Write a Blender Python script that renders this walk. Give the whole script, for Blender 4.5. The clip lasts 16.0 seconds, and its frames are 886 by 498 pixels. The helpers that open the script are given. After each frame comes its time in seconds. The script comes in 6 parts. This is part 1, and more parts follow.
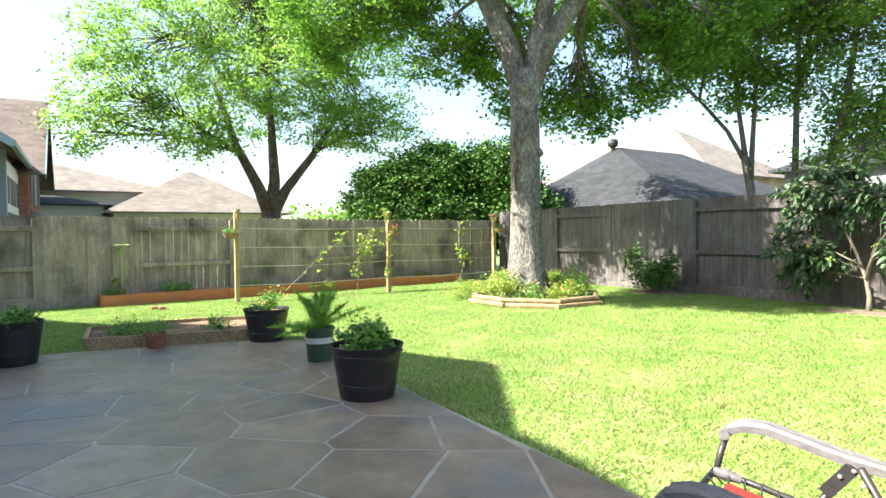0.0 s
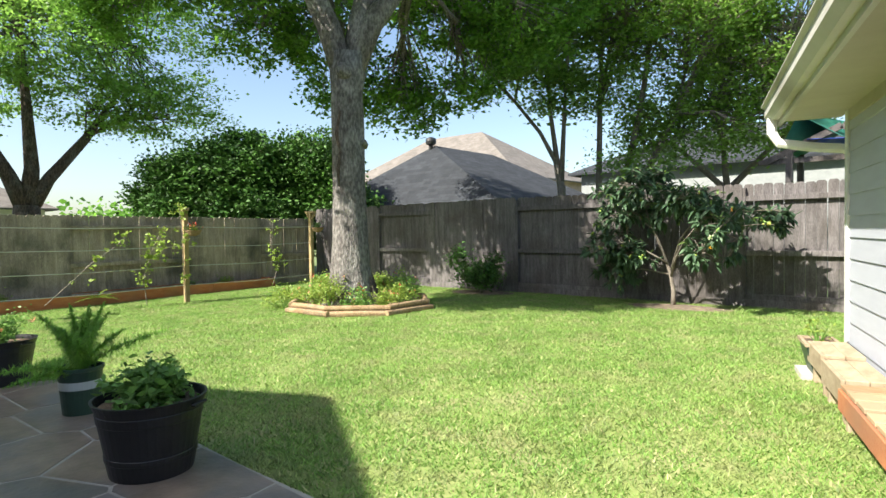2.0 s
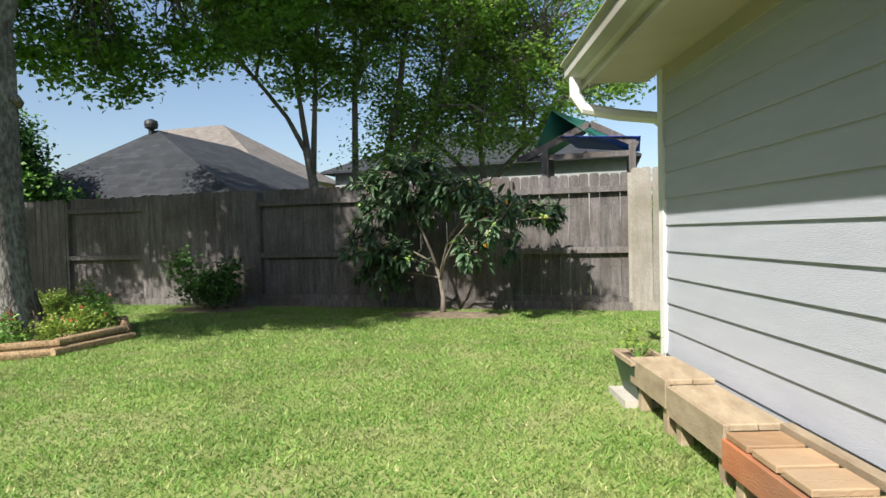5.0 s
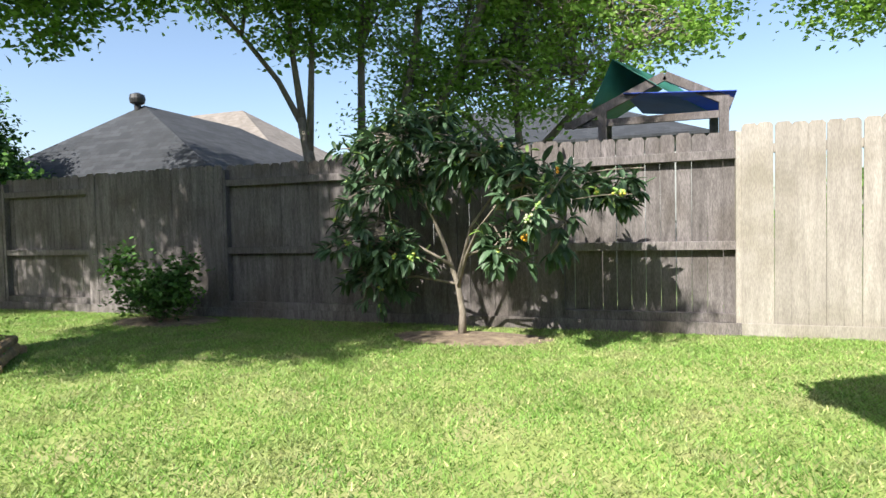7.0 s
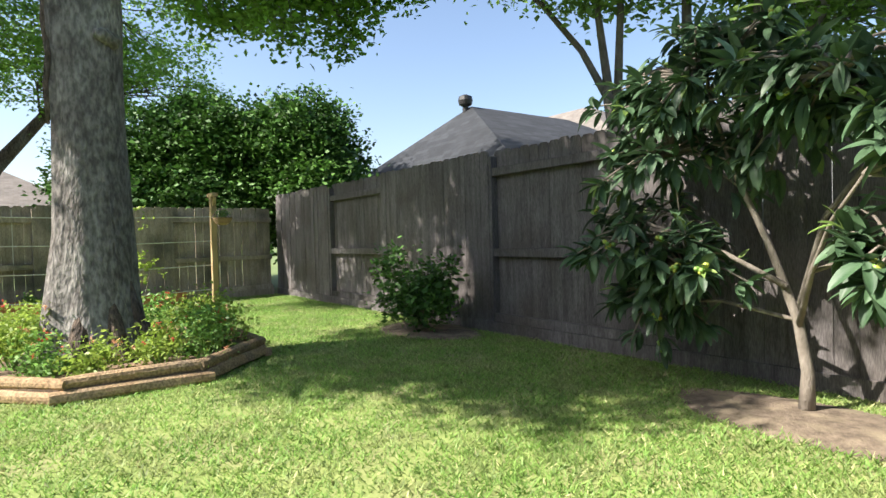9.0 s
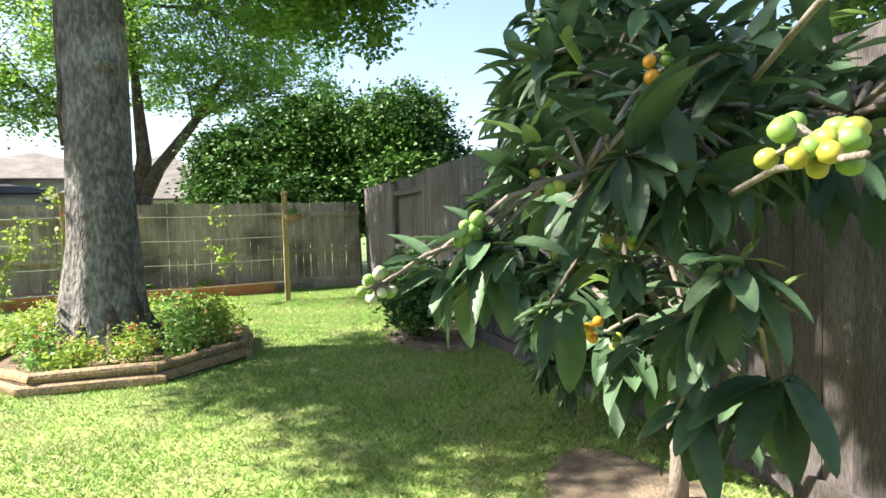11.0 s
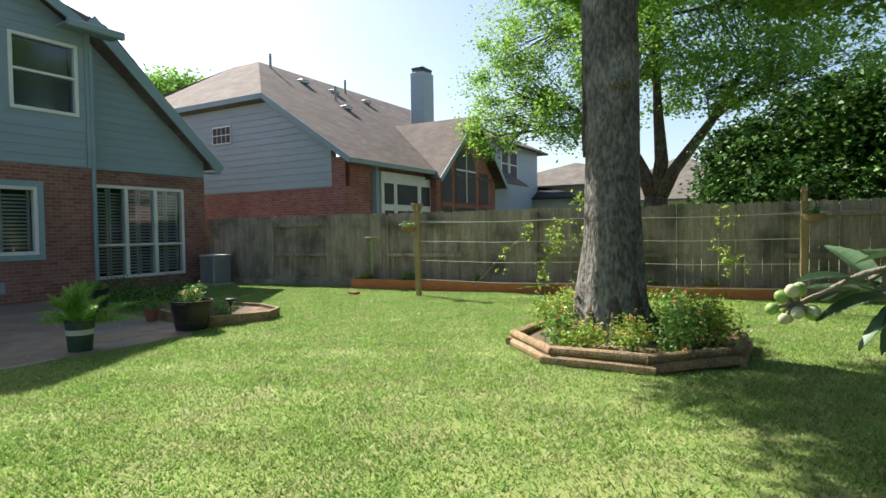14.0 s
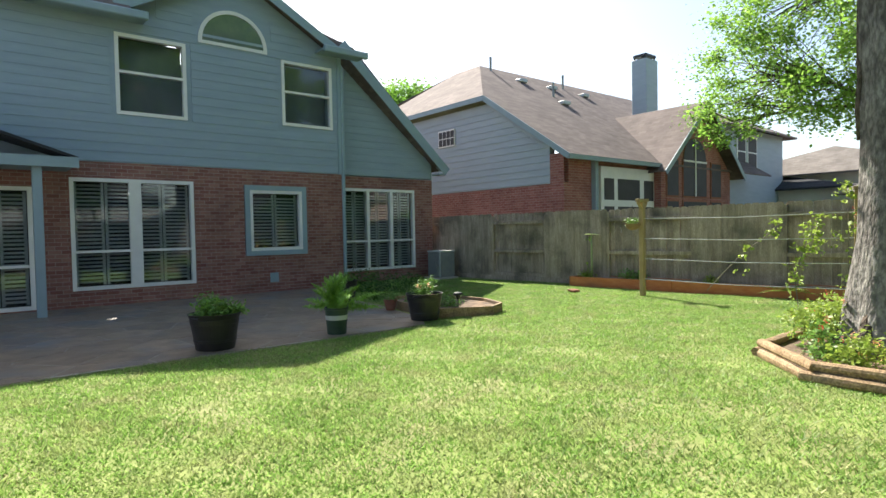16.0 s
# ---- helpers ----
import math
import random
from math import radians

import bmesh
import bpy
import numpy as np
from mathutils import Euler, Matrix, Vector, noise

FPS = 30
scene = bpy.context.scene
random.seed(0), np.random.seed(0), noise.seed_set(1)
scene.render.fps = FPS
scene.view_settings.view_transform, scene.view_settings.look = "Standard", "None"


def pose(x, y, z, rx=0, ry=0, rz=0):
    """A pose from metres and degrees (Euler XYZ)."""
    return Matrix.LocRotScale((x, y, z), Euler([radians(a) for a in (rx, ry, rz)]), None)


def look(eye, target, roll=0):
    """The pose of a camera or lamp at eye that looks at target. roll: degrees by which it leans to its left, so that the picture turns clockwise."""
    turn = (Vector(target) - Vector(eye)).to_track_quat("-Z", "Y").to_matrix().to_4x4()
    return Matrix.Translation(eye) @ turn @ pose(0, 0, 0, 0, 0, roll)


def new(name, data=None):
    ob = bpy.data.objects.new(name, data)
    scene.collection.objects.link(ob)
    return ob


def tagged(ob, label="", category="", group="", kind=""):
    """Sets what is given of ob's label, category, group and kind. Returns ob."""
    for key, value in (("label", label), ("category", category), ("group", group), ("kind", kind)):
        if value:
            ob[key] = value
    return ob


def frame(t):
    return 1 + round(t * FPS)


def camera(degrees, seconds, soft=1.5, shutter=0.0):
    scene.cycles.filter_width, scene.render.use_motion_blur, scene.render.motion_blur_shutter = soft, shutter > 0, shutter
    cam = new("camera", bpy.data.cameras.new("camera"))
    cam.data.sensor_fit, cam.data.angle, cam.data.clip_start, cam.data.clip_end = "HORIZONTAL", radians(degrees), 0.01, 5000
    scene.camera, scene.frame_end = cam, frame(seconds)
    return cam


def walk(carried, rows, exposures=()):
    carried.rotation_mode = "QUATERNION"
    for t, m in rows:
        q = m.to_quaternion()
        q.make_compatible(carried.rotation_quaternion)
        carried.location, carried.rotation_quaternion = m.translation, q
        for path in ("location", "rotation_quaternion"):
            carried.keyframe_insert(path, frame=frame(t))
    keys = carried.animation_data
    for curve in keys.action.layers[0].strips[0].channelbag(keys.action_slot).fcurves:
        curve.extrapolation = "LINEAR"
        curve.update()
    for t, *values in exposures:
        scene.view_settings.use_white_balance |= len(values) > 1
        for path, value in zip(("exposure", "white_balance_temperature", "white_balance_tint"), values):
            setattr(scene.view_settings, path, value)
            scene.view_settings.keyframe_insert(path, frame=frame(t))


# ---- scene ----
cam = camera(74.6, 16.0)
PATH = [
    (0, (1.289, 3.249, 1.294), (-0.411, 4.301, 1.252), -0.7),
    (0.5, (1.097, 3.313, 1.282), (-0.49, 4.529, 1.244), -1.1),
    (1, (0.863, 3.375, 1.302), (-0.619, 4.718, 1.257), -0.9),
    (1.5, (0.575, 3.569, 1.324), (-0.799, 5.021, 1.271), -0.9),
    (2, (0.333, 3.749, 1.326), (-0.947, 5.284, 1.269), -0.9),
    (2.5, (0.098, 3.904, 1.316), (-1.031, 5.554, 1.257), -0.8),
    (3, (-0.079, 4.103, 1.276), (-1.056, 5.847, 1.221), -0.6),
    (3.5, (-0.22, 4.371, 1.273), (-1.005, 6.21, 1.218), -0.5),
    (4, (-0.325, 4.684, 1.244), (-0.957, 6.581, 1.189), -0.4),
    (4.5, (-0.473, 5.054, 1.262), (-1.023, 6.976, 1.199), -0.7),
    (4.7, (-0.516, 5.22, 1.243), (-1.058, 7.144, 1.189), -1.2),
    (6.8, (-1.1, 7.77, 1.141), (-1.697, 9.678, 1.068), -1.2),
    (7, (-1.138, 8.036, 1.141), (-1.804, 9.921, 1.069), -1.3),
    (7.5, (-1.234, 8.53, 1.116), (-2.167, 10.298, 1.05), -1.2),
    (8, (-1.344, 9.103, 1.095), (-2.692, 10.579, 1.038), -1.6),
    (8.5, (-1.468, 9.639, 1.067), (-2.987, 10.94, 1.017), -1.5),
    (8.7, (-1.503, 9.845, 1.072), (-3.071, 11.086, 1.028), -1.5),
    (11, (-0.897, 12.081, 1.314), (-2.795, 12.706, 1.219), -1.5),
    (11.5, (-0.968, 12.245, 1.322), (-2.949, 12.507, 1.241), -1.3),
    (12, (-0.994, 12.375, 1.334), (-2.99, 12.288, 1.259), -1.1),
    (12.5, (-0.952, 12.401, 1.312), (-2.919, 12.044, 1.25), -1.0),
    (13, (-0.893, 12.366, 1.322), (-2.798, 11.762, 1.26), -1.0),
    (13.5, (-0.883, 12.309, 1.314), (-2.709, 11.495, 1.255), -0.9),
    (14, (-0.855, 12.277, 1.326), (-2.59, 11.283, 1.265), -0.9),
    (14.5, (-0.811, 12.256, 1.344), (-2.443, 11.101, 1.28), -1.0),
    (15, (-0.785, 12.232, 1.358), (-2.294, 10.921, 1.294), -1.0),
    (15.5, (-0.79, 12.205, 1.356), (-2.175, 10.764, 1.293), -1.1),
    (16, (-0.778, 12.167, 1.346), (-2.047, 10.623, 1.285), -1.1),
]
EXPOSURES = [(0, 2.15, 6800, 8), (1.5, 1.6, 6700, 8), (3.5, 0.75, 6500, 10), (4.5, 0.7, 6500, 10), (7, 1.25, 6500, 11), (8.0, 1.45, 6600, 12), (8.7, 1.35, 6600, 12), (11, 1.9, 6700, 12), (12, 1.6, 6700, 10), (13.5, 1.2, 6700, 8), (14.5, 0.88, 6700, 9), (15, 1.03, 6700, 9), (16, 1.34, 6800, 10)]
walk(cam, [(t, look(eye, target, roll)) for t, eye, target, roll in PATH], exposures=EXPOSURES)

# exposure and light
SUN = Vector((-0.3, -1.0, 1.0)).normalized()
world = bpy.data.worlds.new("world")
scene.world = world
world.use_nodes = True
nt = world.node_tree
sky = nt.nodes.new("ShaderNodeTexSky")
sky.sky_type = "NISHITA"
sky.sun_disc = False
sky.sun_elevation = math.asin(SUN.z)
sky.sun_rotation = math.atan2(SUN.x, SUN.y)
sky.air_density, sky.dust_density, sky.ozone_density = 1.0, 1.6, 1.2
nt.nodes["Background"].inputs["Strength"].default_value = 0.1
nt.links.new(sky.outputs[0], nt.nodes["Background"].inputs[0])
sun_data = bpy.data.lights.new("sun", "SUN")
sun_data.energy, sun_data.angle, sun_data.color = 5.0, radians(0.5), (1.0, 0.95, 0.86)
sun = new("sun", sun_data)
sun.matrix_world = look((SUN * 60)[:], (0, 0, 0))


# ---- materials ----
def mat(name, c1, c2, scale=6.0, rough=0.8, bump=0.15, grain=90.0, metal=0.0, vary=0.0, island=0.0,
        stretch=(1, 1, 1), stain=None, stain_scale=0.8, spec=0.5, see=0.0, depth=0.01, groove=0.0):
    """Two-scale noise between two colours, a stain, grain bump, and value that varies by object or island."""
    m = bpy.data.materials.new(name)
    m.use_nodes = True
    t = m.node_tree
    n, li = t.nodes, t.links
    b = n["Principled BSDF"]
    b.inputs["Roughness"].default_value = rough
    b.inputs["Metallic"].default_value = metal
    b.inputs["Specular IOR Level"].default_value = spec
    geo = n.new("ShaderNodeNewGeometry")
    mp = n.new("ShaderNodeMapping")
    mp.inputs["Scale"].default_value = stretch
    li.new(geo.outputs["Position"], mp.inputs[0])
    big = n.new("ShaderNodeTexNoise")
    big.inputs["Scale"].default_value = scale
    big.inputs["Detail"].default_value = 6
    big.inputs["Roughness"].default_value = 0.65
    li.new(mp.outputs[0], big.inputs["Vector"])
    mr = n.new("ShaderNodeMapRange")
    mr.inputs[1].default_value, mr.inputs[2].default_value = 0.32, 0.68
    li.new(big.outputs["Fac"], mr.inputs[0])
    mix = n.new("ShaderNodeMix")
    mix.data_type = "RGBA"
    mix.inputs[6].default_value, mix.inputs[7].default_value = (*c1, 1), (*c2, 1)
    li.new(mr.outputs[0], mix.inputs[0])
    out = mix.outputs[2]
    if stain:
        s = n.new("ShaderNodeTexNoise")
        s.inputs["Scale"].default_value = stain_scale
        s.inputs["Detail"].default_value = 4
        li.new(geo.outputs["Position"], s.inputs["Vector"])
        sr = n.new("ShaderNodeMapRange")
        sr.inputs[1].default_value, sr.inputs[2].default_value = 0.48, 0.7
        li.new(s.outputs["Fac"], sr.inputs[0])
        mx = n.new("ShaderNodeMix")
        mx.data_type = "RGBA"
        mx.inputs[7].default_value = (*stain, 1)
        li.new(out, mx.inputs[6])
        li.new(sr.outputs[0], mx.inputs[0])
        out = mx.outputs[2]
    for amount, kind in ((vary, "object"), (island, "island")):
        if amount:
            src = n.new("ShaderNodeObjectInfo").outputs["Random"] if kind == "object" else geo.outputs["Random Per Island"]
            vr = n.new("ShaderNodeMapRange")
            vr.inputs[3].default_value, vr.inputs[4].default_value = 1 - amount, 1 + amount
            li.new(src, vr.inputs[0])
            hs = n.new("ShaderNodeHueSaturation")
            li.new(vr.outputs[0], hs.inputs["Value"])
            li.new(out, hs.inputs["Color"])
            out = hs.outputs[0]
    li.new(out, b.inputs["Base Color"])
    if bump:
        g = n.new("ShaderNodeTexNoise")
        g.inputs["Scale"].default_value = grain
        g.inputs["Detail"].default_value = 3
        li.new(mp.outputs[0], g.inputs["Vector"])
        bp = n.new("ShaderNodeBump")
        bp.inputs["Strength"].default_value = bump
        bp.inputs["Distance"].default_value = depth
        if groove:
            gr = n.new("ShaderNodeMapRange")
            gr.inputs[1].default_value, gr.inputs[2].default_value = 0.38, 0.62
            gr.inputs[3].default_value, gr.inputs[4].default_value = 1 - groove, 1 + groove * 0.4
            li.new(g.outputs["Fac"], gr.inputs[0])
            gh = n.new("ShaderNodeHueSaturation")
            li.new(gr.outputs[0], gh.inputs["Value"])
            li.new(out, gh.inputs["Color"])
            li.new(gh.outputs[0], b.inputs["Base Color"])
        li.new(g.outputs["Fac"], bp.inputs["Height"])
        li.new(bp.outputs[0], b.inputs["Normal"])
    if see:
        tr = n.new("ShaderNodeBsdfTranslucent")
        li.new(out, tr.inputs[0])
        ms = n.new("ShaderNodeMixShader")
        ms.inputs[0].default_value = see
        li.new(b.outputs[0], ms.inputs[1])
        li.new(tr.outputs[0], ms.inputs[2])
        li.new(ms.outputs[0], n["Material Output"].inputs[0])
    return m


def course_mat(name, c1, c2, mortar, w, h, joint, rough=0.9, bump=0.6, tone=None):
    """Bricks or shingles: running courses along the wall, by height on walls and down the slope on roofs."""
    m = bpy.data.materials.new(name)
    m.use_nodes = True
    n, li = m.node_tree.nodes, m.node_tree.links
    b = n["Principled BSDF"]
    b.inputs["Roughness"].default_value = rough
    tc = n.new("ShaderNodeUVMap")
    br = n.new("ShaderNodeTexBrick")
    br.inputs["Scale"].default_value = 1.0
    br.inputs["Brick Width"].default_value, br.inputs["Row Height"].default_value = w, h
    br.inputs["Mortar Size"].default_value = joint
    br.inputs["Mortar Smooth"].default_value = 0.2
    br.inputs["Bias"].default_value = -0.1
    br.inputs["Color1"].default_value, br.inputs["Color2"].default_value = (*c1, 1), (*c2, 1)
    br.inputs["Mortar"].default_value = (*mortar, 1)
    li.new(tc.outputs[0], br.inputs["Vector"])
    ns = n.new("ShaderNodeTexNoise")
    ns.inputs["Scale"].default_value = 1.3
    ns.inputs["Detail"].default_value = 8
    ns.inputs["Roughness"].default_value = 0.7
    geo = n.new("ShaderNodeNewGeometry")
    li.new(geo.outputs["Position"], ns.inputs["Vector"])
    vr = n.new("ShaderNodeMapRange")
    vr.inputs[1].default_value, vr.inputs[2].default_value = 0.3, 0.7
    vr.inputs[3].default_value, vr.inputs[4].default_value = 0.7, 1.25
    li.new(ns.outputs["Fac"], vr.inputs[0])
    hs = n.new("ShaderNodeHueSaturation")
    li.new(vr.outputs[0], hs.inputs["Value"])
    li.new(br.outputs["Color"], hs.inputs["Color"])
    li.new(hs.outputs[0], b.inputs["Base Color"])
    bp = n.new("ShaderNodeBump")
    bp.inputs["Strength"].default_value = bump
    bp.inputs["Distance"].default_value = 0.01
    bp.invert = True
    li.new(br.outputs["Fac"], bp.inputs["Height"])
    li.new(bp.outputs[0], b.inputs["Normal"])
    return m


M = {
    "lawn": mat("lawn_soil", (0.17, 0.23, 0.06), (0.27, 0.32, 0.10), 3.0, 0.95, 0.5, 60, stain=(0.27, 0.27, 0.12), stain_scale=1.7),
    "grass": mat("grass_blade", (0.184, 0.34, 0.074), (0.3, 0.45, 0.124), 1.6, 0.5, 0, island=0.42, stain=(0.33, 0.38, 0.16), stain_scale=2.6, spec=0.35, see=0.5),
    "grass_dry": mat("dry_grass_blade", (0.306, 0.31, 0.128), (0.432, 0.43, 0.204), 3, 0.7, 0, island=0.4, see=0.08),
    "far_ground": mat("far_ground", (0.10, 0.15, 0.05), (0.16, 0.2, 0.07), 0.3, 0.95, 0.2),
    "soil": mat("mulch_soil", (0.09, 0.06, 0.04), (0.19, 0.135, 0.09), 14, 0.95, 0.9, 70, stain=(0.3, 0.2, 0.12), stain_scale=4),
    "straw": mat("dry_mulch", (0.098, 0.074, 0.052), (0.238, 0.185, 0.133), 22, 0.95, 0.9, 60, stain=(0.28, 0.23, 0.15), stain_scale=5),
    "joint": mat("flagstone_joint", (0.33, 0.30, 0.26), (0.46, 0.42, 0.36), 9, 0.8, 0.3, 120),
    "stone": mat("stained_flagstone", (0.169, 0.132, 0.099), (0.338, 0.25, 0.179), 3.4, 0.42, 0.35, 30, vary=0.14, stain=(0.15, 0.165, 0.18), stain_scale=1.1),
    "fence": mat("weathered_cedar", (0.087, 0.078, 0.075), (0.204, 0.185, 0.185), 5, 0.9, 0.55, 60, vary=0.16, island=0.16, stretch=(3, 3, 0.4), stain=(0.10, 0.085, 0.075), stain_scale=1.3, groove=0.35),
    "fence_l": mat("weathered_pine", (0.283, 0.226, 0.177), (0.49, 0.406, 0.337), 5, 0.9, 0.5, 60, vary=0.14, island=0.15, stretch=(3, 3, 0.4), stain=(0.14, 0.125, 0.10), stain_scale=1.5, groove=0.3),
    "fence_new": mat("pale_pine", (0.24, 0.22, 0.195), (0.35, 0.325, 0.29), 5, 0.9, 0.4, 60, vary=0.12, island=0.12, stretch=(3, 3, 0.4), stain=(0.22, 0.20, 0.165), stain_scale=1.5, groove=0.2),
    "post": mat("treated_pine_post", (0.30, 0.21, 0.10), (0.44, 0.33, 0.17), 5, 0.8, 0.4, 60, stretch=(3, 3, 0.5)),
    "cedar": mat("red_cedar_board", (0.42, 0.12, 0.045), (0.54, 0.21, 0.09), 6, 0.8, 0.4, 60, vary=0.1, stretch=(2, 0.6, 2), stain=(0.28, 0.15, 0.09)),
    "plank": mat("bench_plank", (0.41, 0.239, 0.123), (0.605, 0.385, 0.217), 6, 0.75, 0.4, 60, vary=0.32, stretch=(0.7, 2, 2), stain=(0.40, 0.30, 0.20)),
    "plank_old": mat("bench_plank_worn", (0.272, 0.207, 0.136), (0.416, 0.332, 0.23), 6, 0.8, 0.4, 60, vary=0.15, stretch=(2, 0.7, 2)),
    "log": mat("landscape_timber", (0.281, 0.18, 0.092), (0.452, 0.317, 0.185), 7, 0.85, 0.5, 50, vary=0.12, stain=(0.27, 0.2, 0.13), stain_scale=3, groove=0.4, depth=0.02),
    "siding": mat("grey_blue_siding", (0.419, 0.437, 0.502), (0.474, 0.493, 0.558), 2, 0.55, 0.25, 40, vary=0.02, stretch=(1, 1, 6)),
    "siding_h": mat("blue_grey_siding", (0.252, 0.331, 0.4), (0.297, 0.376, 0.447), 1.2, 0.6, 0.15, 40, vary=0.02, stretch=(1, 1, 6)),
    "siding_n": mat("neighbour_siding", (0.34, 0.41, 0.47), (0.40, 0.47, 0.53), 1.2, 0.6, 0.15, 40, vary=0.02, stretch=(1, 1, 6)),
    "trim_b": mat("blue_grey_trim", (0.24, 0.33, 0.38), (0.28, 0.37, 0.42), 2, 0.5, 0.1),
    "white": mat("white_trim", (0.72, 0.72, 0.70), (0.80, 0.80, 0.78), 3, 0.45, 0.08),
    "soffit": mat("beige_soffit", (0.42, 0.38, 0.31), (0.50, 0.46, 0.38), 2, 0.6, 0.1),
    "gutter": mat("painted_gutter", (0.50, 0.49, 0.44), (0.60, 0.59, 0.54), 2, 0.45, 0.05, stain=(0.38, 0.36, 0.31)),
    "brick": course_mat("red_brick", (0.218, 0.084, 0.067), (0.323, 0.167, 0.134), (0.33, 0.25, 0.22), 0.21, 0.075, 0.006),
    "brick_n": course_mat("neighbour_brick", (0.281, 0.098, 0.081), (0.374, 0.164, 0.133), (0.40, 0.28, 0.24), 0.21, 0.075, 0.006),
    "shingle": course_mat("brown_shingle", (0.12, 0.093, 0.086), (0.18, 0.142, 0.132), (0.12, 0.09, 0.08), 0.3, 0.14, 0.006),
    # grey shingle with the back roof's tree shade put into its colour
    "shingle_d": course_mat("shade_darkened_shingle", (0.019, 0.023, 0.029), (0.039, 0.044, 0.053), (0.02, 0.02, 0.024), 0.3, 0.14, 0.006),
    "shingle_t": course_mat("tan_shingle", (0.15, 0.133, 0.118), (0.20, 0.18, 0.162), (0.15, 0.125, 0.10), 0.3, 0.14, 0.006),
    "bark": mat("oak_bark", (0.097, 0.083, 0.075), (0.234, 0.221, 0.207), 5, 0.95, 0.9, 11, stretch=(2.6, 2.6, 1.2), stain=(0.34, 0.325, 0.30), stain_scale=2.0, depth=0.03, groove=0.45),
    "bark_d": mat("dark_furrowed_bark", (0.047, 0.035, 0.026), (0.176, 0.13, 0.098), 6, 0.95, 1.0, 16, stretch=(2.6, 2.6, 0.8), stain=(0.17, 0.15, 0.125), stain_scale=3, depth=0.04, groove=0.5),
    "bark_g": mat("smooth_grey_bark", (0.156, 0.133, 0.104), (0.296, 0.257, 0.216), 9, 0.9, 0.7, 50, stretch=(2, 2, 0.8)),
    "leaf": mat("oak_leaf", (0.11, 0.252, 0.036), (0.232, 0.444, 0.066), 1.3, 0.5, 0, island=0.35, see=0.6),
    "leaf_b": mat("bright_leaf", (0.173, 0.34, 0.048), (0.302, 0.488, 0.104), 1.3, 0.5, 0, island=0.3, see=0.6),
    "leaf_d": mat("dark_glossy_leaf", (0.03, 0.085, 0.018), (0.10, 0.22, 0.04), 0.9, 0.55, 0, spec=0.3, island=0.6, see=0.2),
    "loquat": mat("loquat_leaf", (0.047, 0.099, 0.048), (0.098, 0.17, 0.085), 7, 0.5, 0.12, 40, island=0.35, see=0.2),
    "loquat_y": mat("young_loquat_leaf", (0.16, 0.28, 0.06), (0.28, 0.38, 0.12), 7, 0.45, 0.12, 40, island=0.3, see=0.35),
    "fruit": mat("ripening_loquat", (0.434, 0.36, 0.04), (0.294, 0.374, 0.08), 16, 0.42, 0.06, 90, island=0.15),
    "fruit_g": mat("green_loquat", (0.168, 0.312, 0.063), (0.231, 0.377, 0.09), 16, 0.45, 0.06, 90, island=0.2),
    "fruit_p": mat("downy_young_loquat", (0.38, 0.42, 0.26), (0.48, 0.50, 0.34), 16, 0.8, 0.1, 90, island=0.15),
    "fruit_o": mat("ripe_loquat", (0.72, 0.30, 0.02), (0.80, 0.42, 0.04), 16, 0.42, 0.06, 90, island=0.15),
    "herb": mat("herb_leaf", (0.12, 0.26, 0.05), (0.22, 0.40, 0.09), 8, 0.5, 0, island=0.35, see=0.35),
    "fern": mat("fern_frond", (0.20, 0.42, 0.06), (0.32, 0.56, 0.10), 8, 0.5, 0, island=0.25, see=0.4),
    "herb_p": mat("pale_green_stem", (0.34, 0.42, 0.20), (0.46, 0.52, 0.28), 8, 0.6, 0.1, see=0.2),
    "herb_y": mat("yellow_green_leaf", (0.22, 0.34, 0.05), (0.36, 0.46, 0.10), 8, 0.5, 0, island=0.3, see=0.45),
    "flower": mat("red_flower", (0.75, 0.09, 0.05), (0.85, 0.22, 0.14), 8, 0.6, 0, island=0.3, see=0.3),
    "flower_o": mat("orange_flower", (0.80, 0.36, 0.22), (0.85, 0.5, 0.3), 8, 0.6, 0, island=0.3, see=0.3),
    "black_pot": mat("black_plastic", (0.012, 0.012, 0.014), (0.022, 0.022, 0.024), 6, 0.45, 0.15, 60),
    "green_pot": mat("green_plastic", (0.02, 0.05, 0.035), (0.035, 0.075, 0.05), 6, 0.45, 0.1, 60),
    "terracotta": mat("terracotta", (0.24, 0.09, 0.06), (0.33, 0.14, 0.09), 8, 0.85, 0.3, 80),
    "coco": mat("coco_liner", (0.20, 0.13, 0.07), (0.33, 0.22, 0.12), 30, 0.95, 0.9, 90),
    "wire": mat("galvanised_wire", (0.5, 0.5, 0.48), (0.62, 0.62, 0.6), 8, 0.4, 0, metal=0.7),
    "metal": mat("dark_metal", (0.03, 0.03, 0.032), (0.05, 0.05, 0.052), 8, 0.45, 0.05, metal=0.3),
    "ac": mat("grey_metal", (0.26, 0.28, 0.28), (0.34, 0.36, 0.36), 4, 0.5, 0.1, metal=0.2),
    "arm": mat("grey_plastic_arm", (0.10, 0.095, 0.10), (0.19, 0.185, 0.19), 9, 0.5, 0.1, stretch=(1, 8, 8)),
    "red_cloth": mat("red_sling", (0.13, 0.010, 0.010), (0.20, 0.018, 0.014), 30, 0.8, 0.5, 200),
    # near-black: the shade of closed rooms put into a colour
    "dark": mat("room_shade_black", (0.012, 0.014, 0.016), (0.02, 0.022, 0.024), 2, 0.9, 0),
    "screen": mat("window_screen", (0.03, 0.028, 0.03), (0.05, 0.045, 0.05), 2, 0.6, 0),
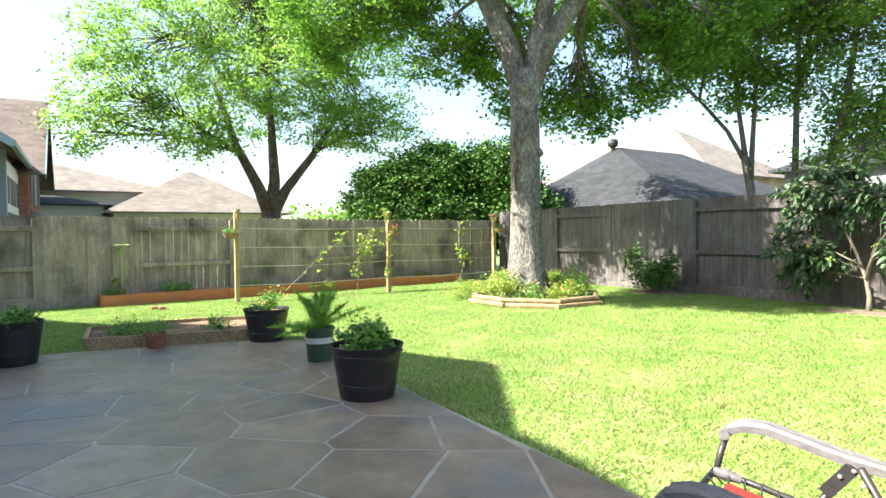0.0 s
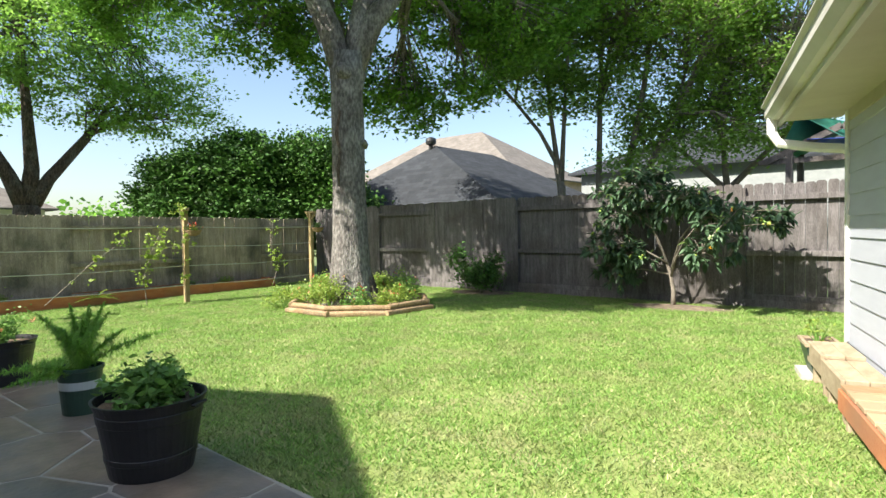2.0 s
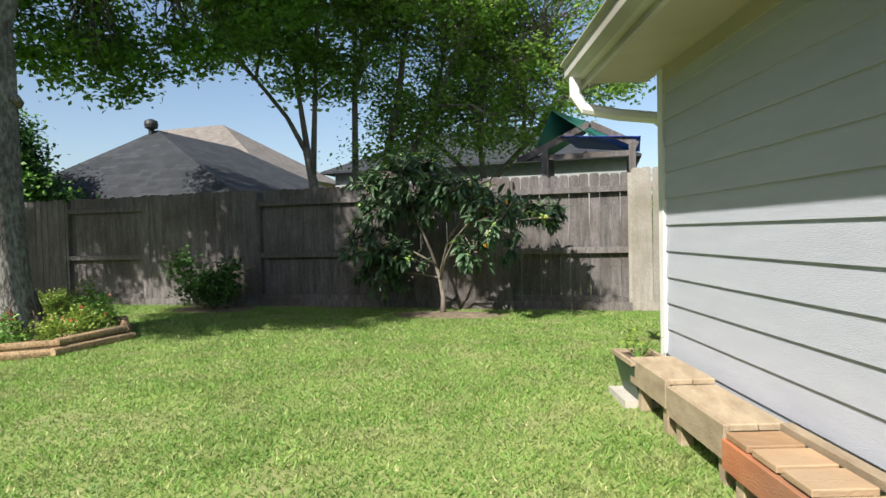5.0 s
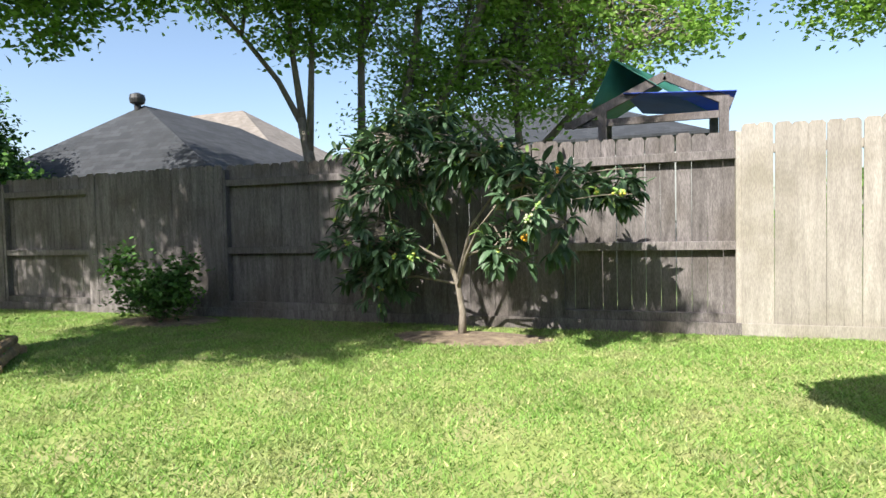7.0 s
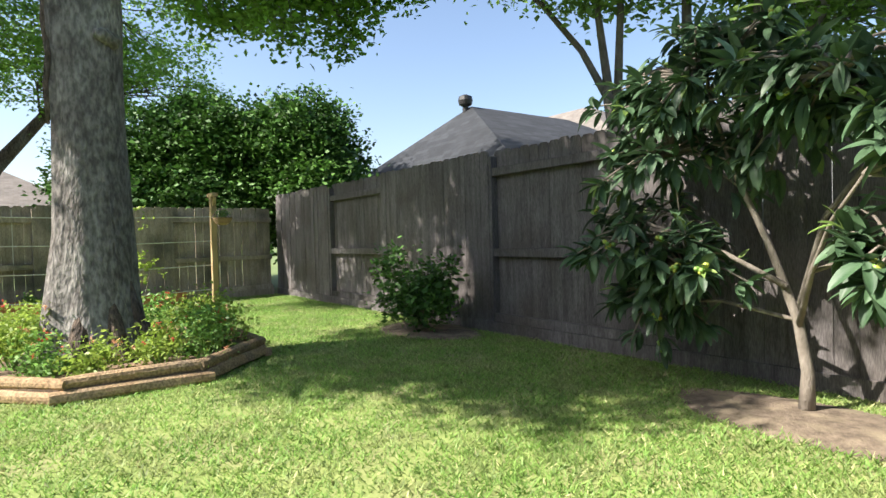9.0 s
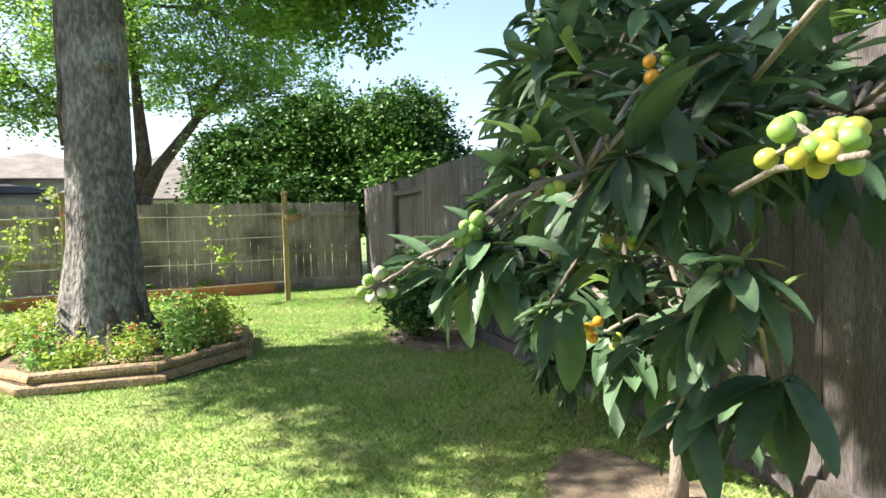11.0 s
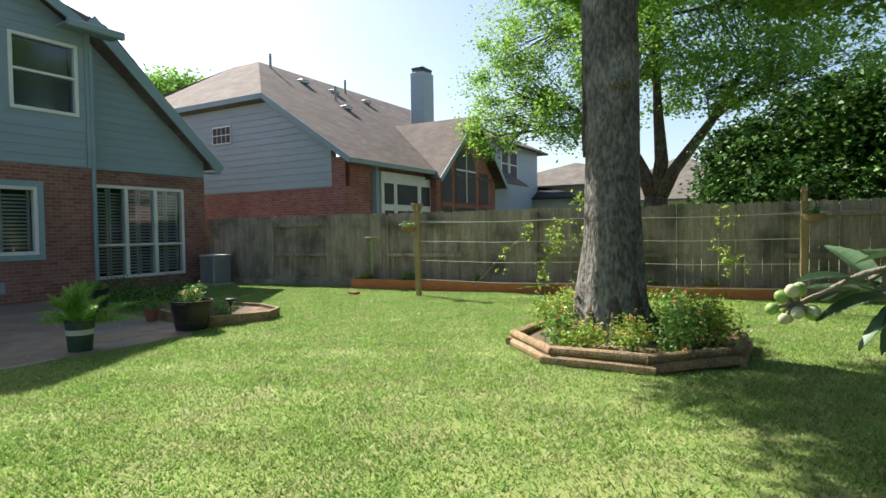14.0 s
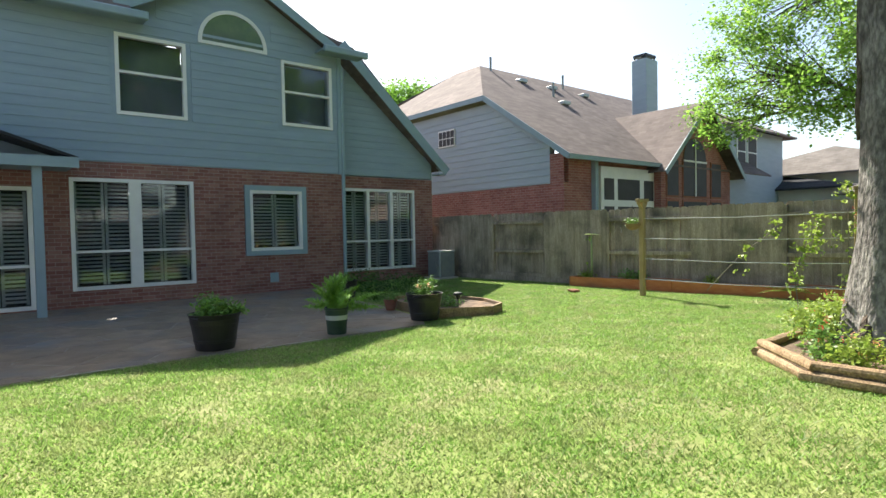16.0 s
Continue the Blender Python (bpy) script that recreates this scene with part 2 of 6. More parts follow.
    "shutter": mat("painted_shutter", (0.52, 0.55, 0.54), (0.6, 0.63, 0.62), 2, 0.5, 0),
    # shutter slats, colour darkened to stand for dimming by the glass
    "louver": mat("glass_dimmed_louver", (0.30, 0.33, 0.33), (0.37, 0.40, 0.40), 2, 0.5, 0),
    # blind of the upper windows, with reflected sky's blue-grey mixed into its colour
    "blind": mat("blind_sky_tint", (0.12, 0.14, 0.17), (0.17, 0.19, 0.22), 2, 0.8, 0),
    "leaf_m": mat("midgreen_leaf", (0.20, 0.36, 0.06), (0.32, 0.50, 0.11), 1.3, 0.5, 0, island=0.35, see=0.6),
    "tarp_g": mat("green_tarp", (0.03, 0.16, 0.13), (0.05, 0.26, 0.2), 2, 0.5, 0.3, 8, see=0.3),
    "tarp_b": mat("blue_tarp", (0.02, 0.07, 0.42), (0.03, 0.1, 0.55), 2, 0.5, 0.3, 8, see=0.3),
    "wall_w": mat("pale_wall", (0.62, 0.60, 0.55), (0.70, 0.68, 0.63), 2, 0.8, 0.1),
    "concrete": mat("concrete", (0.38, 0.36, 0.32), (0.52, 0.49, 0.44), 6, 0.9, 0.4, 60),
}
glass = bpy.data.materials.new("window_glass")
glass.use_nodes = True
gb = glass.node_tree.nodes["Principled BSDF"]
gb.inputs["Base Color"].default_value = (0.9, 0.95, 0.95, 1)
gb.inputs["Roughness"].default_value = 0.03
gb.inputs["Transmission Weight"].default_value = 1.0
gb.inputs["IOR"].default_value = 1.5
M["glass"] = glass


# ---- builders ----
def finish(name, bm, material, smooth=False):
    me = bpy.data.meshes.new(name)
    bmesh.ops.recalc_face_normals(bm, faces=bm.faces[:])
    bm.to_mesh(me)
    bm.free()
    me.materials.append(M[material] if isinstance(material, str) else material)
    if smooth:
        me.polygons.foreach_set("use_smooth", [True] * len(me.polygons))
    return me


def part(name, bm, material, parent=None, label="", kind="", smooth=False):
    ob = new(name, finish(name, bm, material, smooth))
    ob.parent = parent
    return tagged(ob, label=label, kind=kind)


def share(name, me, parent, m=None, label=""):
    ob = new(name, me)
    ob.parent = parent
    if m is not None:
        ob.matrix_basis = m
    return tagged(ob, label=label)


def thing(name, m=None, label="", category="", group="", kind=""):
    ob = new(name)
    if m is not None:
        ob.matrix_basis = m if isinstance(m, Matrix) else pose(*m)
    return tagged(ob, label, category, group, kind)


def box(bm, a, b, bevel=0.0):
    x0, y0, z0 = a
    x1, y1, z1 = b
    vs = [bm.verts.new(p) for p in ((x0, y0, z0), (x1, y0, z0), (x1, y1, z0), (x0, y1, z0), (x0, y0, z1), (x1, y0, z1), (x1, y1, z1), (x0, y1, z1))]
    fs = [bm.faces.new([vs[i] for i in q]) for q in ((3, 2, 1, 0), (4, 5, 6, 7), (0, 1, 5, 4), (1, 2, 6, 5), (2, 3, 7, 6), (3, 0, 4, 7))]
    if bevel:
        bmesh.ops.bevel(bm, geom=list({e for f in fs for e in f.edges}), offset=bevel, segments=1, affect="EDGES")
    return bm


def BX(a, b, bevel=0.0):
    return box(bmesh.new(), a, b, bevel)


def beam(bm, p, q, w, h, roll=(0, 0, 1)):
    """A bar from p to q, w wide and h high."""
    p, q = Vector(p), Vector(q)
    d = (q - p).normalized()
    s = d.cross(Vector(roll))
    s = s.normalized() if s.length > 1e-4 else Vector((1, 0, 0))
    u = s.cross(d)
    vs = [bm.verts.new(c + s * i * w / 2 + u * j * h / 2) for c in (p, q) for i, j in ((-1, -1), (1, -1), (1, 1), (-1, 1))]
    for f in ((3, 2, 1, 0), (4, 5, 6, 7), (0, 1, 5, 4), (1, 2, 6, 5), (2, 3, 7, 6), (3, 0, 4, 7)):
        bm.faces.new([vs[i] for i in f])
    return bm


def tube(bm, pts, radii, n=8, flute=0.0, seed=0):
    rings = []
    pts = [Vector(p) for p in pts]
    for i, p in enumerate(pts):
        d = (pts[min(i + 1, len(pts) - 1)] - pts[max(i - 1, 0)]).normalized()
        s = d.cross(Vector((0.31, 0.95, 0.05))).normalized()
        u = s.cross(d)
        r = radii[i]
        ring = []
        for k in range(n):
            a = 2 * math.pi * k / n
            rr = r * (1 + flute * noise.noise(Vector((math.cos(a) * 2.2, math.sin(a) * 2.2, p.z * 0.9 + seed))))
            ring.append(bm.verts.new(p + s * math.cos(a) * rr + u * math.sin(a) * rr))
        rings.append(ring)
    for a, b in zip(rings, rings[1:]):
        for k in range(n):
            bm.faces.new((a[k], a[(k + 1) % n], b[(k + 1) % n], b[k]))
    bm.faces.new(rings[0][::-1])
    bm.faces.new(rings[-1])
    return bm


def lathe(bm, prof, n=24, at=(0, 0, 0)):
    """Profile of (radius, z) turned round the z axis."""
    rings = []
    for r, z in prof:
        rings.append([bm.verts.new((at[0] + r * math.cos(2 * math.pi * k / n), at[1] + r * math.sin(2 * math.pi * k / n), at[2] + z)) for k in range(n)])
    for a, b in zip(rings, rings[1:]):
        for k in range(n):
            bm.faces.new((a[k], a[(k + 1) % n], b[(k + 1) % n], b[k]))
    bm.faces.new(rings[0][::-1])
    bm.faces.new(rings[-1])
    return bm


def prism(bm, poly, z0, z1, top=None):
    """A vertical prism over a plan polygon."""
    a = [bm.verts.new((x, y, z0)) for x, y in poly]
    b = [bm.verts.new((x, y, z1)) for x, y in (top or poly)]
    n = len(poly)
    bm.faces.new(a[::-1])
    bm.faces.new(b)
    for i in range(n):
        bm.faces.new((a[i], a[(i + 1) % n], b[(i + 1) % n], b[i]))
    return bm


def slab(bm, corners, thick):
    """A sheet through the corners, thickened downwards, with metre UVs along and down its slope."""
    c = [Vector(p) for p in corners]
    a = [bm.verts.new(p) for p in c]
    b = [bm.verts.new(p - Vector((0, 0, thick))) for p in c]
    n = len(c)
    faces = [bm.faces.new(a), bm.faces.new(b[::-1])]
    for i in range(n):
        faces.append(bm.faces.new((a[i], b[i], b[(i + 1) % n], a[(i + 1) % n])))
    return bm


def uv_metres(me):
    """Metre UVs: along the course, and up the wall or slope."""
    uv = me.uv_layers.new(name="UVMap")
    for p in me.polygons:
        nrm = p.normal
        along = Vector((0, 0, 1)).cross(nrm)
        along = along.normalized() if along.length > 0.01 else Vector((1, 0, 0))
        up = nrm.cross(along)
        for li in p.loop_indices:
            v = me.vertices[me.loops[li].vertex_index].co
            uv.data[li].uv = (v.dot(along), v.dot(up))


def upart(name, bm, material, parent=None, label=""):
    ob = part(name, bm, material, parent, label)
    uv_metres(ob.data)
    return ob


def mesh_np(name, verts, faces_n, material, parent=None, label="", kind="stuff", category=""):
    """A mesh from arrays: verts (k, n, 3) is k separate n-cornered faces, or faces as an index array."""
    me = bpy.data.meshes.new(name)
    k, n = verts.shape[0], verts.shape[1]
    v = verts.reshape(-1, 3).astype(np.float32)
    if faces_n is None:
        idx = np.arange(k * n, dtype=np.int32)
        per = n
    else:
        fl = np.array(faces_n, dtype=np.int32)
        idx = (fl[None] + (np.arange(k, dtype=np.int32) * n)[:, None, None]).reshape(-1)
        per = fl.shape[1]
    m = len(idx) // per
    me.vertices.add(len(v))
    me.vertices.foreach_set("co", v.reshape(-1))
    me.loops.add(len(idx))
    me.loops.foreach_set("vertex_index", idx)
    me.polygons.add(m)
    me.polygons.foreach_set("loop_start", np.arange(0, m * per, per, dtype=np.int32))
    me.polygons.foreach_set("loop_total", np.full(m, per, dtype=np.int32))
    me.update(calc_edges=True)
    me.materials.append(M[material])
    ob = new(name, me)
    ob.parent = parent
    return tagged(ob, label=label, kind=kind, category=category)


RNG = np.random.default_rng(7)


def leaves(centres, size, up=0.5, long=1.7, droop=0.0):
    """Folded four-cornered leaves at the centres, turned at random; up: how level they lie."""
    k = len(centres)
    d = RNG.normal(size=(k, 3))
    d[:, 2] = d[:, 2] * 0.5 - droop
    d /= np.linalg.norm(d, axis=1)[:, None]
    nn = RNG.normal(size=(k, 3)) + np.array([0, 0, up * 3])
    s = np.cross(d, nn)
    s /= np.linalg.norm(s, axis=1)[:, None] + 1e-9
    u = np.cross(s, d)
    L = size * RNG.uniform(0.6, 1.25, size=(k, 1))
    W = L / long * 0.5
    c = centres
    v = np.stack([c - d * L * 0.5, c + s * W + u * W * 0.35, c + d * L * 0.5, c - s * W + u * W * 0.35], axis=1)
    return v


def blobs(lobes, count, spread, per, flat=0.6, shell=0.55):
    """Leaf centres in small clumps spread through ellipsoid lobes ((x,y,z),(rx,ry,rz))."""
    out, hubs = [], []
    vol = np.array([r[0] * r[1] * r[2] for _, r in lobes]) ** 0.67
    share_ = np.maximum(1, (count * vol / vol.sum()).astype(int))
    for (c, r), n in zip(lobes, share_):
        d = RNG.normal(size=(n, 3))
        d /= np.linalg.norm(d, axis=1)[:, None]
        rad = RNG.uniform(shell, 1.08, size=(n, 1))
        h = np.array(c) + d * rad * np.array(r)
        hubs.append(h)
    hubs = np.concatenate(hubs)
    sz = RNG.uniform(0.5, 1.3, size=(len(hubs), 1, 1)) * spread
    pts = hubs[:, None, :] + RNG.normal(size=(len(hubs), per, 3)) * sz * np.array([1, 1, flat]) * 0.5
    return pts.reshape(-1, 3), hubs


# ---- ground ----
GX0, GX1, GY0, GY1 = -13.6, 4.2, 1.5, 15.2
ground = part("ground", BX((-400, -400, -0.3), (400, 400, -0.004)), "far_ground")
tagged(ground, "flat suburban ground reaching the horizon", "ground", kind="structure")
lawn = part("lawn", prism(bmesh.new(), [(-11.9, -3), (4.5, -3), (4.5, 15.0), (-13.5, 15.0)], -0.002, 0.0), "lawn")
tagged(lawn, "soil and thatch under the mown backyard grass", "lawn", kind="structure")

PATIO = [(4.5, -0.78), (-7.6, -0.78), (-6.8, 1.2), (-6.6, 3.2), (-6.2, 5.0), (-5.85, 5.55), (-5.2, 5.6), (-3.8, 5.57), (-2.7, 5.52), (-0.8, 5.52), (4.5, 5.6)]
patio = part("patio", prism(bmesh.new(), PATIO[::-1], -0.05, 0.018), "joint")
tagged(patio, "stained concrete patio scored into irregular flagstones with pale joints", "patio", kind="structure")

BED = [(-7.5 + 1.3 * math.cos(radians(a)), 10.82 + 1.28 * math.sin(radians(a))) for a in range(-158, 202, 45)]
# wing of the house: its wall starts at the corner A and runs towards the patio
WING = pose(-0.22, 10.0, 0, 0, 0, -74.0)


def inside(x, y, poly):
    r = np.zeros(len(x), bool)
    n = len(poly)
    for i in range(n):
        (x0, y0), (x1, y1) = poly[i], poly[(i + 1) % n]
        c = ((y0 > y) != (y1 > y)) & (x < (x1 - x0) * (y - y0) / (y1 - y0 + 1e-12) + x0)
        r ^= c
    return r


def fence_x(y):
    return -11.98 - 0.1015 * (y - 0.7)


def grass(count):
    """Bent two-triangle blades, with thin and lush patches."""
    x = RNG.uniform(-13.3, 2.2, count)
    y = RNG.uniform(-2.5, 14.75, count)
    w = np.array([WING @ Vector(p) for p in ((-0.05, -0.12, 0), (6, -0.12, 0), (6, 8, 0), (-0.05, 8, 0))])[:, :2]
    ok = ~inside(x, y, PATIO) & ~inside(x, y, BED) & ~inside(x, y, [tuple(q) for q in w]) & (x > fence_x(y) + 0.1)
    for cx, cy, rx, ry in ((-2.9, 13.72, 0.8, 0.4), (-7.1, 13.95, 0.75, 0.45), (-6.9, 4.3, 0.75, 1.0)):
        ok &= (((x - cx) / rx) ** 2 + ((y - cy) / ry) ** 2 + RNG.normal(0, 0.15, count)) > 1
    thin = np.sin(x * 2.1 + 1.3 * np.sin(y * 1.7)) * np.sin(y * 1.9 + 1.1 * np.sin(x * 1.3)) + 0.5 * np.sin(x * 7.3 + y * 3.1)
    ok &= (thin < RNG.uniform(-0.1, 2.6, count))
    x, y = x[ok], y[ok]
    k = len(x)
    a = RNG.uniform(0, 2 * np.pi, k)
    h = RNG.uniform(0.012, 0.036, k) * (1 + 0.25 * np.sin(x * 3) * np.cos(y * 2.6))
    lean = RNG.uniform(0.4, 1.7, k) * h
    wd = RNG.uniform(0.0028, 0.0075, k)
    b = RNG.uniform(0, 2 * np.pi, k)
    base = np.stack([x, y, np.zeros(k)], 1)
    s = np.stack([np.cos(a), np.sin(a), np.zeros(k)], 1) * wd[:, None]
    g = np.stack([np.cos(b), np.sin(b), np.zeros(k)], 1) * lean[:, None]
    top = base + g + np.stack([np.zeros(k), np.zeros(k), h], 1)
    v = np.stack([base - s, base + s, top], 1)
    return v


lawn_dry = mesh_np("dry_grass", grass(100000), None, "grass_dry", label="straw-coloured dead blades through the mown lawn", category="grass")
lawn_grass = mesh_np("grass", grass(1150000), None, "grass", label="short sunlit mown lawn grass with thin patches", category="grass")

# ---- fences ----
def picket_mesh(name, w, h, material):
    bm = bmesh.new()
    pts = [(-w / 2, 0), (w / 2, 0), (w / 2, h - 0.03), (w / 2 - 0.025, h), (-w / 2 + 0.025, h), (-w / 2, h - 0.03)]
    a = [bm.verts.new((x, -0.008, z)) for x, z in pts]
    b = [bm.verts.new((x, 0.008, z)) for x, z in pts]
    bm.faces.new(a)
    bm.faces.new(b[::-1])
    for i in range(6):
        bm.faces.new((a[i], b[i], b[(i + 1) % 6], a[(i + 1) % 6]))
    return finish(name, bm, material)


def fence_run(p0, p1, cuts, rails_first, height, material, group, label, low=0.06):
    """Sections between posts; by turns the rails or the pickets face the yard."""
    p0, p1 = Vector(p0), Vector(p1)
    d = (p1 - p0).normalized()
    ang = math.degrees(math.atan2(d.y, d.x))
    me = picket_mesh("picket", 0.143, height - low, material)
    rng = random.Random(5)
    for i, (a, b) in enumerate(zip(cuts, cuts[1:])):
        rails = (i % 2 == 0) == rails_first
        t = thing("fence_section", pose(*(p0 + d * a), 0, 0, ang), label % ("with its rails towards the yard" if rails else "with its pickets towards the yard"), "fence", group)
        L = b - a
        n = max(1, round(L / 0.146))
        py = 0.05 if rails else -0.05
        for k in range(n):
            share("picket", me, t, pose((k + 0.5) * L / n, py + rng.uniform(-0.003, 0.003), low + rng.uniform(-0.012, 0.012), 0, rng.uniform(-0.25, 0.25), rng.uniform(-1.2, 1.2)))
        ry = 0.0
        for z in (0.17, height * 0.44, height - 0.24):
            part("rail", BX((0.0, ry - 0.035, z - 0.045), (L, ry + 0.035, z + 0.045), 0.004), material, t)
        part("kickboard", BX((0.0, -0.085, 0.0), (L, -0.062, 0.13), 0.003), material, t)
        part("post", BX((-0.045, -0.048, -0.05), (0.045, 0.055, height - 0.06), 0.004), material, t)


BY = 14.5
fence_run((-13.38, BY, 0), (6, BY, 0), [0, 2.55, 4.41, 6.85, 9.28, 11.33, 13.11], False, 2.05, "fence", "fence sections along the back of the yard",
          "tall weathered grey cedar fence section %s")
fence_run((-13.38, BY, 0), (6, BY, 0), [13.11, 15.58, 18.0], False, 2.09, "fence_new", "newer fence sections along the back of the yard",
          "tall pale pine fence section %s")
F0 = Vector((fence_x(-3.2), -3.2, 0))
F1 = Vector((fence_x(14.44), 14.44, 0))
fence_run(F0, F1, [0, 1.95, 3.93, 5.7, 7.4, 9.37, 11.06, 13.57, 15.63, 17.6], True, 1.78, "fence_l", "fence sections along the side of the yard",
          "weathered pine privacy fence section %s")

# ---- wing of the house ----
wing = thing("house_wing", WING, "single-storey wing with pale grey lapped siding and white gutter", "house")
WL = 5.2
part("wall", BX((0.0, 0.02, 0.0), (WL, 0.2, 2.36)), "siding", wing)
part("wall", BX((0.0, 0.2, 0.0), (0.18, 5.8, 2.36)), "siding", wing)
part("wall", BX((WL - 0.18, 0.2, 0.0), (WL, 5.8, 2.36)), "siding", wing)
part("wall", BX((0.0, 5.8, 0.0), (WL, 6.0, 2.36)), "siding", wing)


def lap(length, w=0.185):
    """One lapped board, bottom edge proud."""
    bm = bmesh.new()
    pr = [(0.0, 0.0), (-0.017, 0.0), (-0.004, w + 0.012), (0.0, w + 0.012)]
    a = [bm.verts.new((0, y, z)) for y, z in pr]
    b = [bm.verts.new((length, y, z)) for y, z in pr]
    bm.faces.new(a)
    bm.faces.new(b[::-1])
    for i in range(4):
        bm.faces.new((a[i], b[i], b[(i + 1) % 4], a[(i + 1) % 4]))
    return bm


lapm = finish("siding_board", lap(2.6), "siding")
lapm2 = finish("siding_board", lap(WL - 0.07 - 2.606), "siding")
for i in range(12):
    z = 0.12 + i * 0.185
    share("siding_board", lapm if i % 2 else lapm2, wing, pose(0.07, 0.018, z))
    share("siding_board", lapm2 if i % 2 else lapm, wing, pose(0.076 + (2.6 if i % 2 else WL - 0.07 - 2.606), 0.018, z))
part("corner_trim", BX((-0.02, -0.012, 0.05), (0.07, 0.1, 2.34), 0.003), "white", wing, "white painted corner board")
part("foundation", BX((-0.01, -0.015, -0.1), (WL, 0.02, 0.12)), "concrete", wing, "bare concrete foundation edge")
part("soffit", BX((-0.32, -0.47, 2.34), (WL + 0.1, 0.02, 2.36)), "soffit", wing, "beige painted soffit board")
part("frieze", BX((0.0, -0.004, 2.24), (WL, 0.02, 2.34)), "soffit", wing)
part("fascia", BX((-0.34, -0.5, 2.3), (WL + 0.1, -0.47, 2.5)), "gutter", wing)
bm = bmesh.new()
pr = [(-0.5, 2.34), (-0.56, 2.34), (-0.61, 2.39), (-0.61, 2.47), (-0.64, 2.49), (-0.64, 2.5), (-0.60, 2.5), (-0.60, 2.40), (-0.56, 2.355), (-0.5, 2.355)]
a = [bm.verts.new((-0.34, y, z)) for y, z in pr]
b = [bm.verts.new((WL + 0.1, y, z)) for y, z in pr]
bm.faces.new(a), bm.faces.new(b[::-1])
for i in range(len(pr)):
    j = (i + 1) % len(pr)
    bm.faces.new((a[i], b[i], b[j], a[j]))
part("gutter", bm, "gutter", wing, "pale painted metal gutter")
part("downspout", tube(bmesh.new(), [(-0.2, -0.56, 2.36), (-0.2, -0.56, 2.22), (-0.19, -0.5, 2.12), (-0.14, -0.25, 2.06), (-0.08, 0.0, 2.02), (-0.07, 0.16, 1.9), (-0.07, 0.18, 1.7), (-0.07, 0.18, 0.1)],
                       [0.045] * 8, 8), "white", wing, "white metal downspout with an elbow")
bm = slab(bmesh.new(), [(-0.34, -0.5, 2.52), (WL + 0.1, -0.5, 2.52), (WL + 0.1, 3.0, 4.1), (-0.34, 3.0, 4.1)], 0.04)
slab(bm, [(-0.34, 3.0, 4.1), (WL + 0.1, 3.0, 4.1), (WL + 0.1, 6.5, 2.52), (-0.34, 6.5, 2.52)], 0.04)
upart("roof", bm, "shingle", wing, "brown shingled roof")
for s in (0.0, WL - 0.18):
    bm = bmesh.new()
    tri = [(0, 2.36), (6, 2.36), (3, 3.98)]
    a = [bm.verts.new((s, y, z)) for y, z in tri]
    b = [bm.verts.new((s + 0.16, y, z)) for y, z in tri]
    bm.faces.new(a), bm.faces.new(b[::-1])
    for i in range(3):
        bm.faces.new((a[i], b[i], b[(i + 1) % 3], a[(i + 1) % 3]))
    part("gable", bm, "siding", wing)
bm = bmesh.new()
beam(bm, (-0.35, -0.5, 2.42), (-0.35, 3.0, 4.0), 0.025, 0.14)
beam(bm, (-0.35, 6.5, 2.42), (-0.35, 3.0, 4.0), 0.025, 0.14)
part("bargeboard", bm, "gutter", wing)

# ---- main house ----
HY = -0.78
house = thing("house", (-8.16, HY, 0), "two-storey house with red brick below and blue-grey siding above", "house")
HO = Vector((8.16, -HY, 0))


def hp(x, y, z):
    return (x + HO.x, y + HO.y, z)


def wall_grid(u0, u1, z0, z1, holes, y, thick, material, label=""):
    """A wall facing +y at y, with rectangular openings (u0, u1, z0, z1)."""
    us = sorted({u0, u1, *[h[0] for h in holes], *[h[1] for h in holes]})
    zs = sorted({z0, z1, *[h[2] for h in holes], *[h[3] for h in holes]})
    us = [u for u in us if u0 <= u <= u1]
    zs = [z for z in zs if z0 <= z <= z1]
    bm = bmesh.new()
    for a, b in zip(us, us[1:]):
        for c, d in zip(zs, zs[1:]):
            mu, mz = (a + b) / 2, (c + d) / 2
            if not any(h[0] < mu < h[1] and h[2] < mz < h[3] for h in holes):
                box(bm, hp(a, y - thick, c), hp(b, y, d))
    return upart("wall", bm, material, house, label)


HOLES = [(-4.57, -2.33, 0.34, 2.5), (-7.16, -5.66, 0.87, 2.47), (-4.5, -3.17, 3.78, 5.38), (-7.93, -6.62, 3.9, 5.42), (-1.75, -0.75, 0.05, 2.3)]
HOLES_B = [(-10.87, -8.5, 0.32, 2.54)]
wall_grid(-8.16, 4.4, -0.1, 2.82, HOLES, HY, 0.2, "brick", "red brick lower wall")
wall_grid(-8.16, 4.4, 2.82, 5.9, HOLES, HY, 0.18, "siding_h", "blue-grey siding upper wall")
wall_grid(-11.54, -8.16, -0.2, 2.86, HOLES_B, -1.4, 0.2, "brick", "red brick lower wall")
part("wall", BX(hp(-8.16, -1.4, -0.1), hp(-7.98, -0.96, 5.9)), "siding_h", house)
part("wall", BX(hp(-11.54, -9, -0.2), hp(-11.36, -1.6, 2.86)), "brick", house)
part("wall", BX(hp(-11.36, -9.2, -0.2), hp(4.4, -9.0, 5.7)), "siding_h", house)
part("wall", BX(hp(4.2, -9, -0.1), hp(4.4, -0.98, 5.9)), "siding_h", house)
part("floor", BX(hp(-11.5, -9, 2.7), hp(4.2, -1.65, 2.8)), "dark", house)
